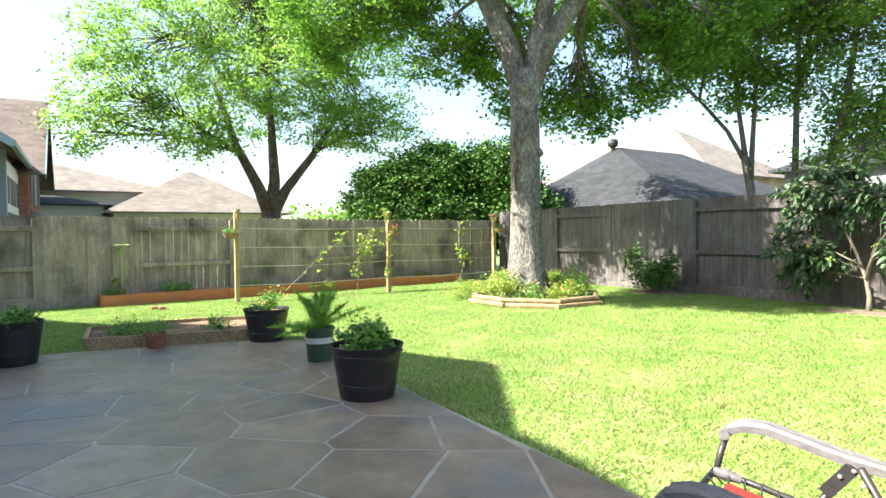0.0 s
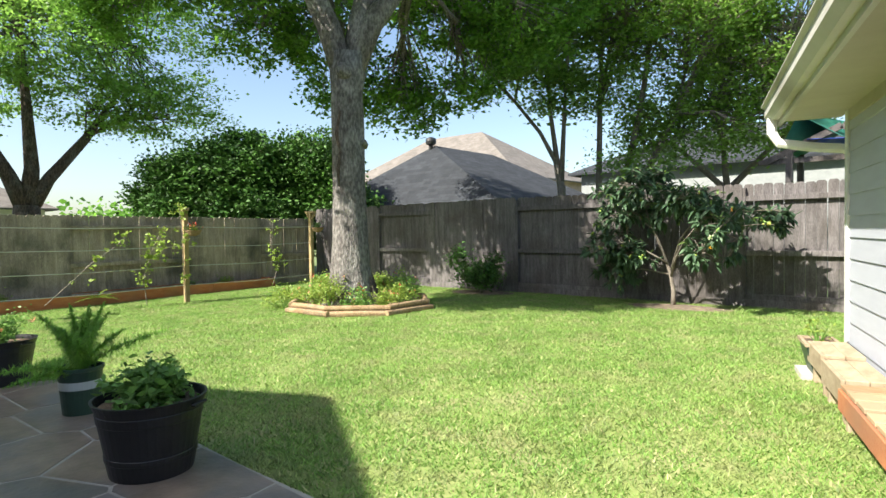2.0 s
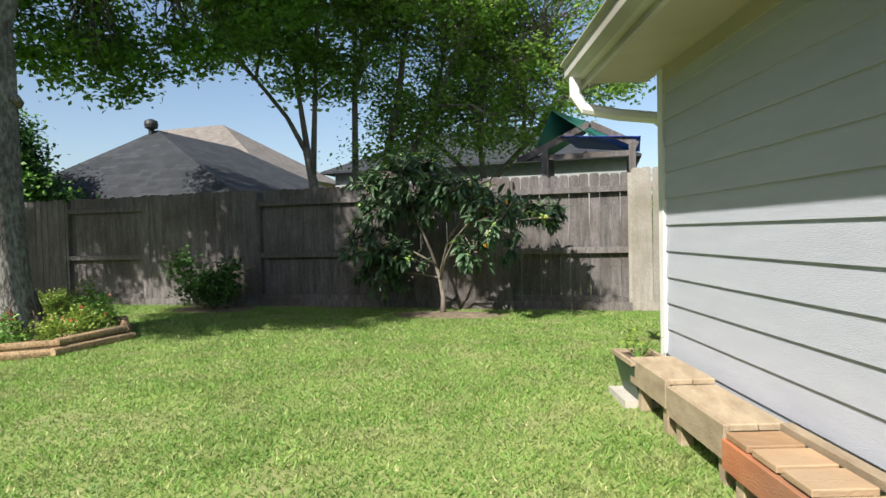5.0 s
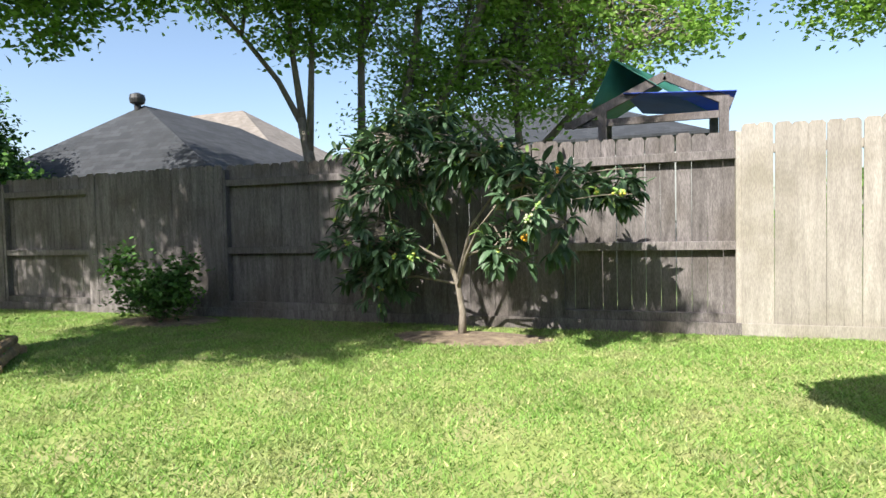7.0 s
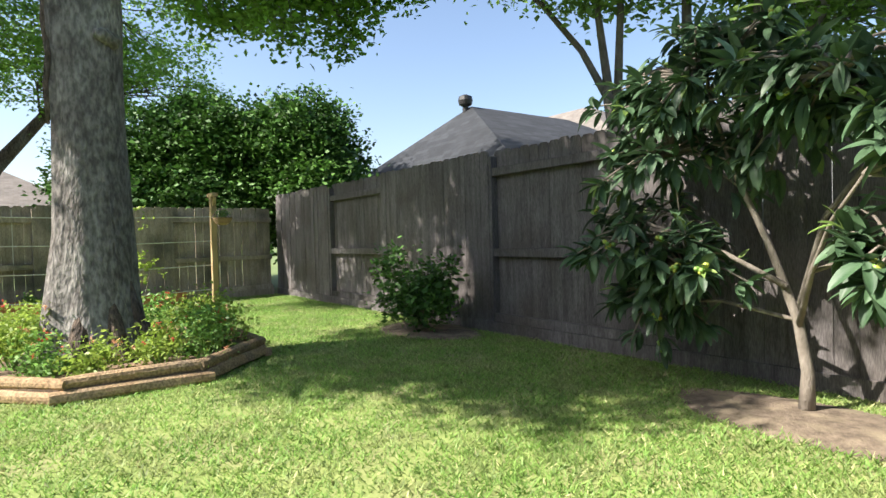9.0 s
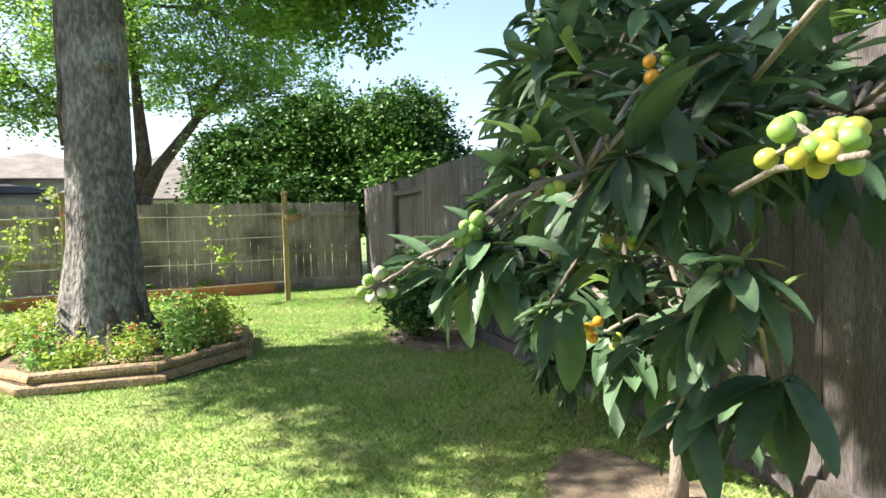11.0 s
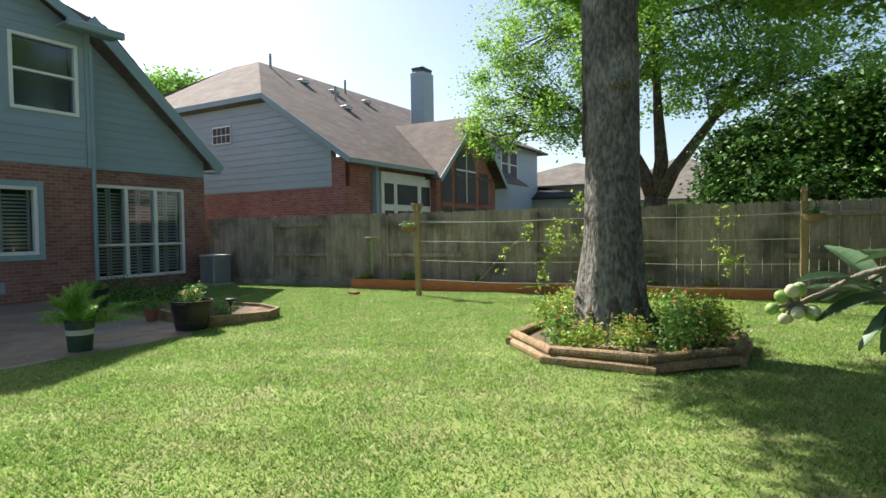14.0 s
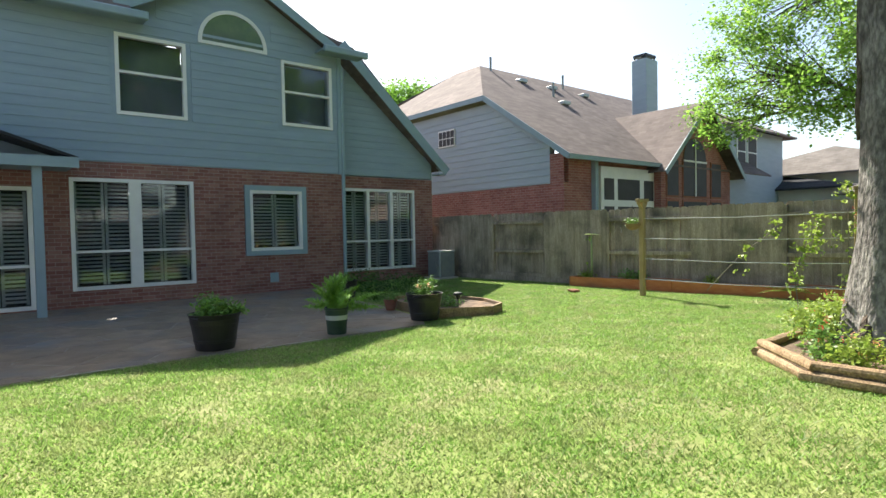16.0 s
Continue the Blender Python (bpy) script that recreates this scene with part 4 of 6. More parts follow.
limb_tree("slender_tree", (-5.9, 17.8), [([(-6.1, 17.8, 0), (-6.15, 17.8, 2.4), (-6.1, 17.8, 4.5), (-6.0, 17.8, 6.8)], [0.1, 0.08, 0.06, 0.03]),
          ([(-6.0, 17.9, 0), (-5.5, 17.9, 2.6), (-5.1, 17.9, 4.2), (-4.7, 17.9, 6.8)], [0.11, 0.09, 0.07, 0.03]),
          ([(-5.8, 17.8, 0), (-5.1, 17.8, 2.4), (-4.2, 17.8, 4.0), (-3.4, 17.8, 5.6)], [0.1, 0.08, 0.06, 0.03])],
          [(-6.1, 17.8, 4.5), (-5.1, 17.9, 4.2), (-4.2, 17.8, 4.0)],
          [((-5.0, 17.7, 3.1), (1.1, 0.5, 0.45)), ((-2.6, 18.0, 3.4), (1.2, 0.6, 0.5)), ((-5.3, 17.9, 6.6), (1.8, 1.2, 1.2)), ((-4.0, 17.9, 5.7), (1.4, 1.2, 1.1)), ((-5.9, 17.9, 5.0), (1.0, 0.9, 0.9)), ((-4.9, 17.9, 4.0), (1.0, 0.8, 0.7)), ((-2.9, 17.9, 6.6), (1.5, 1.2, 1.0)), ((-4.8, 18.0, 7.8), (2.4, 1.5, 0.9))],
          360, 0.6, 85, "leaf_m", 0.11, "bark_g", "slender multi-stemmed trees in leaf beyond the back fence", seed=6, nside=8)
limb_tree("branching_tree", (-3.2, 18.6), [([(-3.3, 18.6, 0), (-3.3, 18.6, 2.3)], [0.14, 0.12]), ([(-3.3, 18.6, 2.2), (-4.2, 18.6, 3.1), (-5.1, 18.6, 3.9)], [0.08, 0.05, 0.03]), ([(-3.3, 18.6, 2.2), (-2.4, 18.6, 3.1), (-1.4, 18.6, 4.1)], [0.08, 0.06, 0.03]),
          ([(-3.3, 18.6, 2.2), (-3.4, 18.6, 3.4), (-3.6, 18.6, 4.7)], [0.08, 0.05, 0.03])],
          [(-4.2, 18.6, 3.1), (-2.4, 18.6, 3.1), (-3.4, 18.6, 3.4)],
          [((-4.4, 18.6, 3.7), (1.2, 0.9, 0.8)), ((-2.4, 18.6, 3.9), (1.3, 0.9, 0.8)), ((-3.4, 18.6, 4.6), (1.4, 1.0, 0.7)), ((-1.7, 19.0, 6.0), (2.2, 1.2, 1.5)), ((-0.6, 18.8, 4.5), (1.0, 0.8, 0.6)), ((-3.6, 18.8, 6.2), (1.4, 1.0, 1.0))],
          340, 0.5, 62, "leaf_m", 0.12, "bark_g", "leggy tree with thin foliage beyond the back fence", twigs=0.9, seed=7, nside=8)
# overhanging tree seen above the right of the back fence
limb_tree("shade_tree", (5.5, 19.5), [([(5.5, 19.5, 0), (5.4, 19.4, 3.5), (4.6, 19.0, 5.5)], [0.3, 0.24, 0.18])], [(4.6, 19.0, 5.5), (5.4, 19.4, 3.5)],
          [((1.9, 18.2, 4.5), (0.9, 0.8, 0.5)), ((1.0, 18.0, 5.6), (1.3, 1.0, 0.6)), ((2.9, 18.2, 5.0), (1.0, 0.8, 0.5)), ((4.5, 18.8, 6.6), (2.0, 1.8, 1.2)), ((3.6, 18.4, 4.7), (1.3, 1.0, 0.6))],
          260, 0.6, 90, "leaf_m", 0.11, "bark_g", "leafy boughs of a tree beyond the back fence", seed=8, nside=8)

# treetop rising behind the neighbour's roof
limb_tree("shade_tree", (-19.1, -11.7), [([(-19.1, -11.7, 0), (-19.1, -11.7, 6.0)], [0.3, 0.15])], [(-19.1, -11.7, 6.0)],
          [((-19.1, -11.7, 7.2), (1.6, 1.6, 1.1)), ((-17.9, -10.7, 6.2), (1.3, 1.3, 0.8)), ((-17.2, -12.2, 7.3), (1.8, 1.8, 1.1)), ((-18.8, -12.6, 8.2), (1.6, 1.6, 0.9))],
          170, 0.8, 60, "leaf", 0.2, "bark_g", "pale treetop rising behind the neighbouring roof", seed=9, nside=8)

# loquat tree by the back fence
LB = Vector((-3.0, 13.85, 0))
loquat = thing("loquat_tree", (*LB.xy, 0), "multi-stemmed loquat tree with long leathery leaves and ripening fruit", "fruit tree")


def big_leaf(L, W, curl=0.25, ribs=7):
    """A long loquat leaf with a raised midrib and drooping tip."""
    bm = bmesh.new()
    n = ribs
    rows = []
    for i in range(n + 1):
        u = i / n
        w = W / 2 * math.sin(math.pi * min(1, u * 0.93 + 0.05)) ** 0.75 if 0 < i < n else 0.002
        z = -curl * L * u * u
        wav = 0.006 * math.sin(i * 2.4)
        rib = 0.011 * (-1) ** i if ribs > 8 else 0.0
        rake = 0.035 if ribs > 8 else 0.0
        rows.append([bm.verts.new((u * L + abs(s) * rake * (1 - u), s * w, z + abs(s) * w * 0.35 + ((wav + rib * (abs(s) < 0.8)) if s else -0.006))) for s in (-1, -0.5, 0, 0.5, 1)])
    for a, b in zip(rows, rows[1:]):
        for k in range(4):
            bm.faces.new((a[k], a[k + 1], b[k + 1], b[k]))
    return bm


def leaf_arrays(L, W, curl, ribs=7):
    bm = big_leaf(L, W, curl, ribs)
    bm.verts.index_update()
    v = np.array([q.co[:] for q in bm.verts])
    f = [[q.index for q in fa.verts] for fa in bm.faces]
    bm.free()
    return v, f


LV, LF = leaf_arrays(1.0, 0.33, 0.30)
HV, HF = leaf_arrays(1.0, 0.33, 0.28, 22)
rng = random.Random(11)


def whorl_verts(at, way, n, size, spread=1.0, droop=0.35, form=None):
    out = []
    way = Vector(way).normalized()
    q0 = way.to_track_quat("Z", "X")
    for i in range(n):
        az = 2.4 * i + rng.uniform(-0.4, 0.4)
        tilt = rng.uniform(0.5, 1.45) * spread
        d = q0 @ Vector((math.cos(az) * math.sin(tilt), math.sin(az) * math.sin(tilt), math.cos(tilt)))
        d = (d + Vector((0, 0, -droop))).normalized()
        side = d.cross(Vector((0, 0, 1)))
        if side.length < 0.05:
            side = Vector((1, 0, 0))
        side = (side.normalized() + Vector((rng.uniform(-0.4, 0.4), rng.uniform(-0.4, 0.4), rng.uniform(-0.4, 0.4)))).normalized()
        side = (side - d * side.dot(d)).normalized()
        up = side.cross(d).normalized()
        if up.z < 0:
            up, side = -up, -side
        R = np.array([d[:], side[:], up[:]])
        L = size * rng.uniform(0.65, 1.15)
        back = Vector(at) - way * rng.uniform(0, 0.10)
        out.append((LV if form is None else form) * L @ R + np.array(back[:]))
    return out


stems = bmesh.new()
mains = [[(0, 0, -0.03), (0.01, 0, 0.25), (-0.03, -0.02, 0.55), (-0.16, -0.08, 1.0), (-0.35, -0.15, 1.5), (-0.45, -0.2, 1.95)],
         [(-0.03, -0.02, 0.5), (0.12, -0.2, 0.85), (0.35, -0.55, 1.12), (0.6, -0.9, 1.3)],
         [(-0.03, -0.02, 0.6), (0.15, -0.1, 1.15), (0.45, -0.2, 1.5), (0.95, -0.3, 1.6)],
         [(-0.06, -0.08, 0.75), (-0.4, -0.15, 0.95), (-0.9, -0.2, 1.15)]]
tube(stems, mains[0], [0.05, 0.037, 0.031, 0.021, 0.015, 0.01], 10, 0.15)
for m_ in mains[1:]:
    tube(stems, m_, [0.02, 0.015, 0.01, 0.006][:len(m_)], 8, 0.1)
nodes = [Vector(p) for m_ in mains for p in m_[1:] if p[2] > 0.5]
tips = []
LOBES = [((-3.8, 13.75, 1.62), (0.6, 0.45, 0.5)), ((-4.1, 13.8, 1.05), (0.5, 0.4, 0.42)), ((-3.5, 13.6, 2.05), (0.55, 0.4, 0.3)), ((-3.65, 13.7, 0.85), (0.4, 0.3, 0.32)),
         ((-2.95, 13.7, 1.75), (0.5, 0.4, 0.4)), ((-2.5, 13.6, 1.7), (0.45, 0.4, 0.22)), ((-1.95, 13.5, 1.55), (0.4, 0.35, 0.2)), ((-1.45, 13.7, 1.45), (0.35, 0.3, 0.18)), ((-2.4, 13.4, 0.95), (0.3, 0.3, 0.3)),
         ((-3.9, 13.8, 1.9), (0.5, 0.4, 0.42)), ((-3.35, 13.7, 2.15), (0.55, 0.4, 0.28)), ((-4.0, 13.85, 0.6), (0.42, 0.32, 0.32)), ((-2.6, 13.25, 1.8), (0.5, 0.4, 0.25)), ((-2.15, 13.05, 1.5), (0.4, 0.3, 0.25))]
for li, (c, r) in enumerate(LOBES):
    c = Vector(c) - LB
    q = min(nodes, key=lambda v: (v - c).length + (0.4 if v.z > c.z else 0))
    tube(stems, [q, q.lerp(c, 0.5) + Vector((rng.uniform(-.05, .05), 0.03, 0.05)), c], [0.014, 0.012, 0.009], 7)
    for k in range(32 if li < 4 else 23):
        d = Vector((rng.gauss(0, 1), rng.gauss(0, 1), rng.gauss(0.1, 0.9))).normalized()
        s = rng.uniform(0.5, 1.08)
        h = c + Vector((d.x * r[0], d.y * r[1], d.z * r[2])) * s
        if h.y + LB.y > 14.35:
            h.y = 14.3 - LB.y - rng.uniform(0, 0.1)
        tube(stems, [c, c.lerp(h, 0.6) + Vector((0, 0, 0.05)), h], [0.010, 0.008, 0.006], 5)
        tips.append((h, (h - c).normalized() + Vector((0, 0, 0.4))))
HERO = [((-2.24, 12.56, 1.23), (-0.3, -0.7, 0.3), 13, 0.165, 0.5), ((-2.24, 12.58, 1.21), (0.6, -0.3, 0.2), 8, 0.17, 0.2), ((-2.18, 12.67, 1.43), (-0.1, -0.4, 0.9), 10, 0.13, 0.0),
        ((-2.12, 12.78, 1.39), (0.1, -0.7, 0.2), 11, 0.19, 0.6), ((-2.15, 12.94, 1.56), (0.1, -0.5, 0.7), 12, 0.165, 0.2), ((-2.21, 12.84, 1.18), (0.1, -0.6, 0.1), 10, 0.16, 0.6),
        ((-2.0, 12.93, 1.16), (0.2, -0.6, 0.0), 11, 0.17, 0.8), ((-2.14, 12.95, 1.06), (-0.1, -0.6, -0.1), 11, 0.19, 0.9), ((-2.1, 12.93, 1.34), (0.2, -0.7, 0.3), 11, 0.18, 0.5),
        ((-1.72, 12.84, 1.40), (0.3, -0.3, 0.7), 5, 0.11, 0.2), ((-2.12, 13.17, 0.9), (0.1, -0.6, -0.1), 12, 0.2, 0.8), ((-2.22, 12.65, 1.34), (-0.5, -0.4, 0.5), 9, 0.13, 0.1),
        ((-2.02, 13.0, 1.58), (0.3, -0.4, 0.7), 11, 0.16, 0.3), ((-2.3, 12.8, 1.3), (-0.3, -0.5, 0.4), 10, 0.15, 0.4), ((-2.3, 12.75, 1.08), (-0.2, -0.5, 0.0), 10, 0.17, 0.8),
        ((-2.2, 13.0, 0.85), (0.0, -0.6, -0.1), 10, 0.18, 0.8), ((-2.3, 13.05, 1.5), (-0.1, -0.3, 0.8), 9, 0.16, 0.2)]
NEAR = Vector((0.29, -0.065, 0.05))
HERO = [(tuple(Vector(h) + NEAR), w, n, L, dr) for h, w, n, L, dr in HERO]
HERO += [((-1.98, 12.4, 1.235), (-0.5, -0.6, 0.3), 7, 0.13, 0.4), ((-2.02, 12.44, 1.2), (-0.4, -0.4, 0.1), 7, 0.15, 0.7)]
joints = [Vector(v) + NEAR - LB for v in ((-2.3, 12.95, 1.3), (-2.15, 12.75, 1.35), (-2.0, 12.95, 1.1))]
for j in joints:
    q = min(nodes, key=lambda v: (v - j).length)
    tube(stems, [q, q.lerp(j, 0.5) + Vector((0.02, 0.02, 0.04)), j], [0.010, 0.008, 0.006], 7)
for h, w, n, L, dr in HERO:
    h = Vector(h) - LB
    j = min(joints, key=lambda v: (v - h).length)
    if L > 0.12:
        tube(stems, [j, j.lerp(h, 0.5) + Vector((0.02, 0, 0.04)), h], [0.006, 0.005, 0.004], 7)
part("trunk", stems, "bark_g", loquat, smooth=True)
va = []
for h, w, n, L, dr in HERO:
    va += whorl_verts(Vector(h) - LB, w, n, L, 1.0, dr, HV)
mesh_np("near_leaves", np.array(va), HF, "loquat", loquat)
va = []
for h, w in tips:
    va += whorl_verts(h, w, rng.randint(8, 12), 0.18, 1.0, 0.45)
mesh_np("leaves", np.array(va), LF, "loquat", loquat)
vb = []
for h, w in tips[::4]:
    vb += whorl_verts(h + w * 0.05, w, 3, 0.12, 0.6)
vb += whorl_verts(Vector((-1.93, 12.58, 1.49)) - LB, (-0.3, -0.4, 0.9), 4, 0.13, 0.7, 0.0)
mesh_np("young_leaves", np.array(vb), LF, "loquat_y", loquat)


def fruit_cluster(at, n, r, mats, spread=1.0):
    """A bunch of pear-shaped fruit on short stalks."""
    for i in range(n):
        d = Vector((rng.gauss(0, 1), rng.gauss(0, 1), rng.gauss(-0.3, 0.7))).normalized()
        rr = r * rng.uniform(0.85, 1.12)
        c = Vector(at) + d * rr * rng.uniform(1.0, 2.3) * spread
        bm = bmesh.new()
        prof = [(0.001, -1.02), (0.16, -1.0), (0.5, -0.86), (0.82, -0.52), (0.98, -0.08), (0.92, 0.4), (0.66, 0.8), (0.34, 1.02), (0.1, 1.1)]
        lathe(bm, [(a * rr, b * rr) for a, b in prof], 14 if r > 0.015 else 8)
        ob = part("fruit", bm, mats[i % len(mats)], loquat, smooth=True)
        ob.matrix_basis = Matrix.Translation(c) @ (-d).to_track_quat("Z", "X").to_matrix().to_4x4()
        s = bmesh.new()
        tube(s, [at, Vector(at).lerp(c, 0.5), c - d * rr * 0.9], [0.004, 0.0035, 0.003], 5)
        part("stalk", s, "bark_g", loquat)


fruit_cluster(Vector((-1.34, 12.62, 1.39)) - LB, 18, 0.0125, ["fruit_g", "fruit", "fruit_g"], 1.8)
fruit_cluster(Vector((-2.23, 12.54, 1.25)) + NEAR - LB, 8, 0.0145, ["fruit_g"], 1.0)
fruit_cluster(Vector((-2.26, 12.37, 1.15)) + NEAR - LB, 14, 0.0105, ["fruit_p", "fruit_g", "fruit_p"], 1.7)
fruit_cluster(Vector((-2.18, 12.68, 1.34)) + NEAR - LB, 6, 0.0125, ["fruit_g", "fruit"], 1.3)
fruit_cluster(Vector((-2.40, 12.90, 1.0)) + NEAR - LB, 8, 0.015, ["fruit_o"], 1.2)
fruit_cluster(Vector((-2.16, 12.84, 1.22)) + NEAR - LB, 6, 0.012, ["fruit", "fruit_g"], 1.2)
fruit_cluster(Vector((-2.12, 12.88, 1.57)) + NEAR - LB, 5, 0.014, ["fruit_g", "fruit_o"], 1.4)
for a, b in (((-2.24, 12.56, 1.23), (-2.26, 12.36, 1.14)), ((-2.0, 12.95, 1.3), (-1.535, 12.63, 1.31)), ((-2.0, 13.0, 1.5), (-1.45, 12.62, 1.5))):
    tw = tube(bmesh.new(), [Vector(a) + NEAR - LB, Vector(a).lerp(Vector(b), 0.5) + NEAR - LB + Vector((0, 0, 0.015)), Vector(b) + NEAR - LB], [0.006, 0.005, 0.0035], 8)
    part("twig", tw, "bark_g", loquat, smooth=True)
for h, w in tips[1::9]:
    fruit_cluster(h + Vector((0, -0.03, 0.02)), 7, 0.017, ["fruit_g", "fruit"])

# ---- log-edged bed round the oak ----
bed = thing("flower_bed", (-7.5, 10.85, 0), "octagonal bed of stacked landscape timbers filled with flowering plants", "flower bed")
bl = [(x + 7.5, y - 10.85) for x, y in BED]
part("soil", prism(bmesh.new(), bl, -0.02, 0.1), "soil", bed)
for row in range(2):
    for i in range(8):
        (x0, y0), (x1, y1) = bl[i], bl[(i + 1) % 8]
        k = 1.0 - 0.035 * row + 0.01 * math.sin(i * 2.7 + row)
        a, b = Vector((x0 * k, y0 * k, 0.045 + row * 0.088)), Vector((x1 * k, y1 * k, 0.045 + row * 0.088 + 0.012 * math.sin(i * 1.9 + row)))
        d = (b - a).normalized()
        lap_ = 0.05 if (i + row) % 2 else 0.0
        pts = [a - d * lap_, a.lerp(b, 0.2), a.lerp(b, 0.45) + Vector((0.006, -0.004, 0.004)), a.lerp(b, 0.75) + Vector((-0.004, 0.006, 0)), b + d * lap_]
        bm = tube(bmesh.new(), pts, [0.046, 0.05, 0.047, 0.05, 0.045], 12, 0.22, i * 3.1 + row)
        part("timber", bm, "log", bed)


def clump(name, at, lobes, count, per, spread, leaf, size, label, category="plant", flowers=None, parent=None, long=1.9, stems=12, twig="herb"):
    t = thing(name, at, label, category)
    if parent:
        t.parent = parent
    pts, hubs = blobs(lobes, count, spread, per, 0.8, 0.3)
    pts[:, 2] = np.maximum(pts[:, 2], 0.01)
    mesh_np("foliage", leaves(pts, size, 0.25, long), None, leaf, t)
    bm = bmesh.new()
    r = random.Random(9)
    hl = [Vector(h) for h in hubs]
    r.shuffle(hl)
    for h in hl[:stems]:
        tube(bm, [(h.x * 0.25, h.y * 0.25, 0.0), (h.x * 0.6, h.y * 0.6, h.z * 0.55), h], [0.006, 0.005, 0.003], 4)
    part("stalk", bm, twig, t)
    if flowers:
        fm, n, fs = flowers
        hh = hubs[RNG.integers(0, len(hubs), n)] + np.array([0, 0, spread * 0.35]) + RNG.normal(size=(n, 3)) * 0.03
        pp = (hh[:, None, :] + RNG.normal(size=(n, 7, 3)) * fs * 0.6).reshape(-1, 3)
        mesh_np("flowers", leaves(pp, fs * 1.3, 0.3, 1.1), None, fm, t)
    return t


for i in range(11):
    a = radians(-150 + i * 33)
    low = 0.7 if i in (3, 4, 5) else 1.15
    R = 0.8
    x, y = -7.5 + R * math.cos(a), 10.85 + R * math.sin(a)
    clump("flowering_plant", (x, y, 0.1), [((0, 0, (0.13 + 0.04 * (i % 3)) * low), (0.33 * low + 0.05, 0.33 * low, 0.15 * low)), ((0.05, 0.02, (0.3 + 0.05 * (i % 2)) * low), (0.2 * low, 0.2 * low, 0.1 * low))], int(42 * low), 24, 0.15, "herb_y" if i % 3 else "herb", 0.05,
          "bushy flowering plant with small red blooms in the timber bed", flowers=("flower" if i % 2 else "flower_o", 7, 0.02))
for x, y in ((-8.6, 9.9), (-8.5, 11.6)):
    clump("flowering_plant", (x, y, 0.02), [((0, 0, 0.2), (0.38, 0.38, 0.18))], 36, 28, 0.15, "herb_y", 0.045, "bushy yellow-green plant spilling over the timber bed", flowers=("flower_o", 6, 0.016))

# ---- raised bed along the side fence ----
rb = thing("raised_bed", (-11.82, 3.5, 0), "long narrow raised bed of red cedar boards along the side fence", "planter")
RL = 8.95
rb.matrix_basis = pose(-11.72, 3.55, 0, 0, 0, 95.8)
lens_ = [2.4, 2.4, 2.4, RL - 7.2]
s = 0.0
for L in lens_:
    part("board", BX((s, 0.0, 0.0), (s + L - 0.006, 0.04, 0.23), 0.005), "cedar", rb)
    part("board", BX((s, 0.56, 0.0), (s + L - 0.006, 0.6, 0.23), 0.005), "cedar", rb)
    part("stake", BX((s + L * 0.5, 0.042, 0.0), (s + L * 0.5 + 0.09, 0.08, 0.21), 0.005), "cedar", rb)
    s += L
part("board", BX((-0.04, 0.0, 0.0), (-0.003, 0.6, 0.23), 0.005), "cedar", rb)
part("board", BX((RL, 0.0, 0.0), (RL + 0.037, 0.6, 0.23), 0.005), "cedar", rb)
part("soil", BX((0.0, 0.045, 0.0), (RL, 0.555, 0.17)), "soil", rb)

# ---- trellis posts and wires ----
posts = [(-10.95, 5.9), (-11.1, 9.4), (-11.3, 12.65)]
for i, (x, y) in enumerate(posts):
    t = thing("trellis_post", (x, y, 0), "yellowish treated pine trellis post with a short cross arm on top", "post", "trellis posts")
    part("post", BX((-0.045, -0.045, -0.05), (0.045, 0.045, 1.84), 0.006), "post", t)
    if i != 1:
        part("cross_arm", BX((-0.17, -0.045, 1.84), (0.17, 0.045, 1.9), 0.005), "post", t)
        bm = bmesh.new()
        beam(bm, (-0.15, 0, 1.83), (-0.045, 0, 1.7), 0.04, 0.03)
        beam(bm, (0.15, 0, 1.83), (0.045, 0, 1.7), 0.04, 0.03)
        part("brace", bm, "post", t)
    else:
        part("cross_arm", BX((-0.1, -0.045, 1.84), (0.1, 0.045, 1.9), 0.005), "post", t)
wires = thing("trellis_wires", (*posts[0], 0), "four galvanised wires strung between the trellis posts", "wire")
for z in (0.35, 0.74, 1.13, 1.52):
    bm = bmesh.new()
    for a, b in zip(posts, posts[1:]):
        a, b = Vector((*a, z)) - Vector((*posts[0], 0)), Vector((*b, z)) - Vector((*posts[0], 0))
        tube(bm, [a, a.lerp(b, 0.5) - Vector((0, 0, 0.03)), b], [0.007] * 3, 5)
    part("wire", bm, "wire", wires)


def basket(at, label, flower, parent_at=0.35):
    t = thing("hanging_basket", at, label, "hanging basket")
    part("liner", lathe(bmesh.new(), [(0.04, -0.12), (0.11, -0.09), (0.15, -0.02), (0.155, 0.0), (0.13, 0.0), (0.1, -0.05)], 16), "coco", t)
    bm = bmesh.new()
    for k in range(3):
        a = k * 2.09 + 0.4
        tube(bm, [(0.15 * math.cos(a), 0.15 * math.sin(a), 0.0), (0, 0, parent_at)], [0.003, 0.003], 4)
    part("hanger", bm, "metal", t)
    pts, hubs = blobs([((0, 0, 0.04), (0.13, 0.13, 0.06))], 14, 0.08, 22, 0.7, 0.2)
    mesh_np("foliage", leaves(pts, 0.035), None, "herb", t)
    if flower:
        pp = RNG.normal(size=(60, 3)) * np.array([0.05, 0.05, 0.03]) + np.array([0.03, -0.03, 0.09])
        mesh_np("flowers", leaves(pp, 0.035, 0.3, 1.1), None, flower, t)


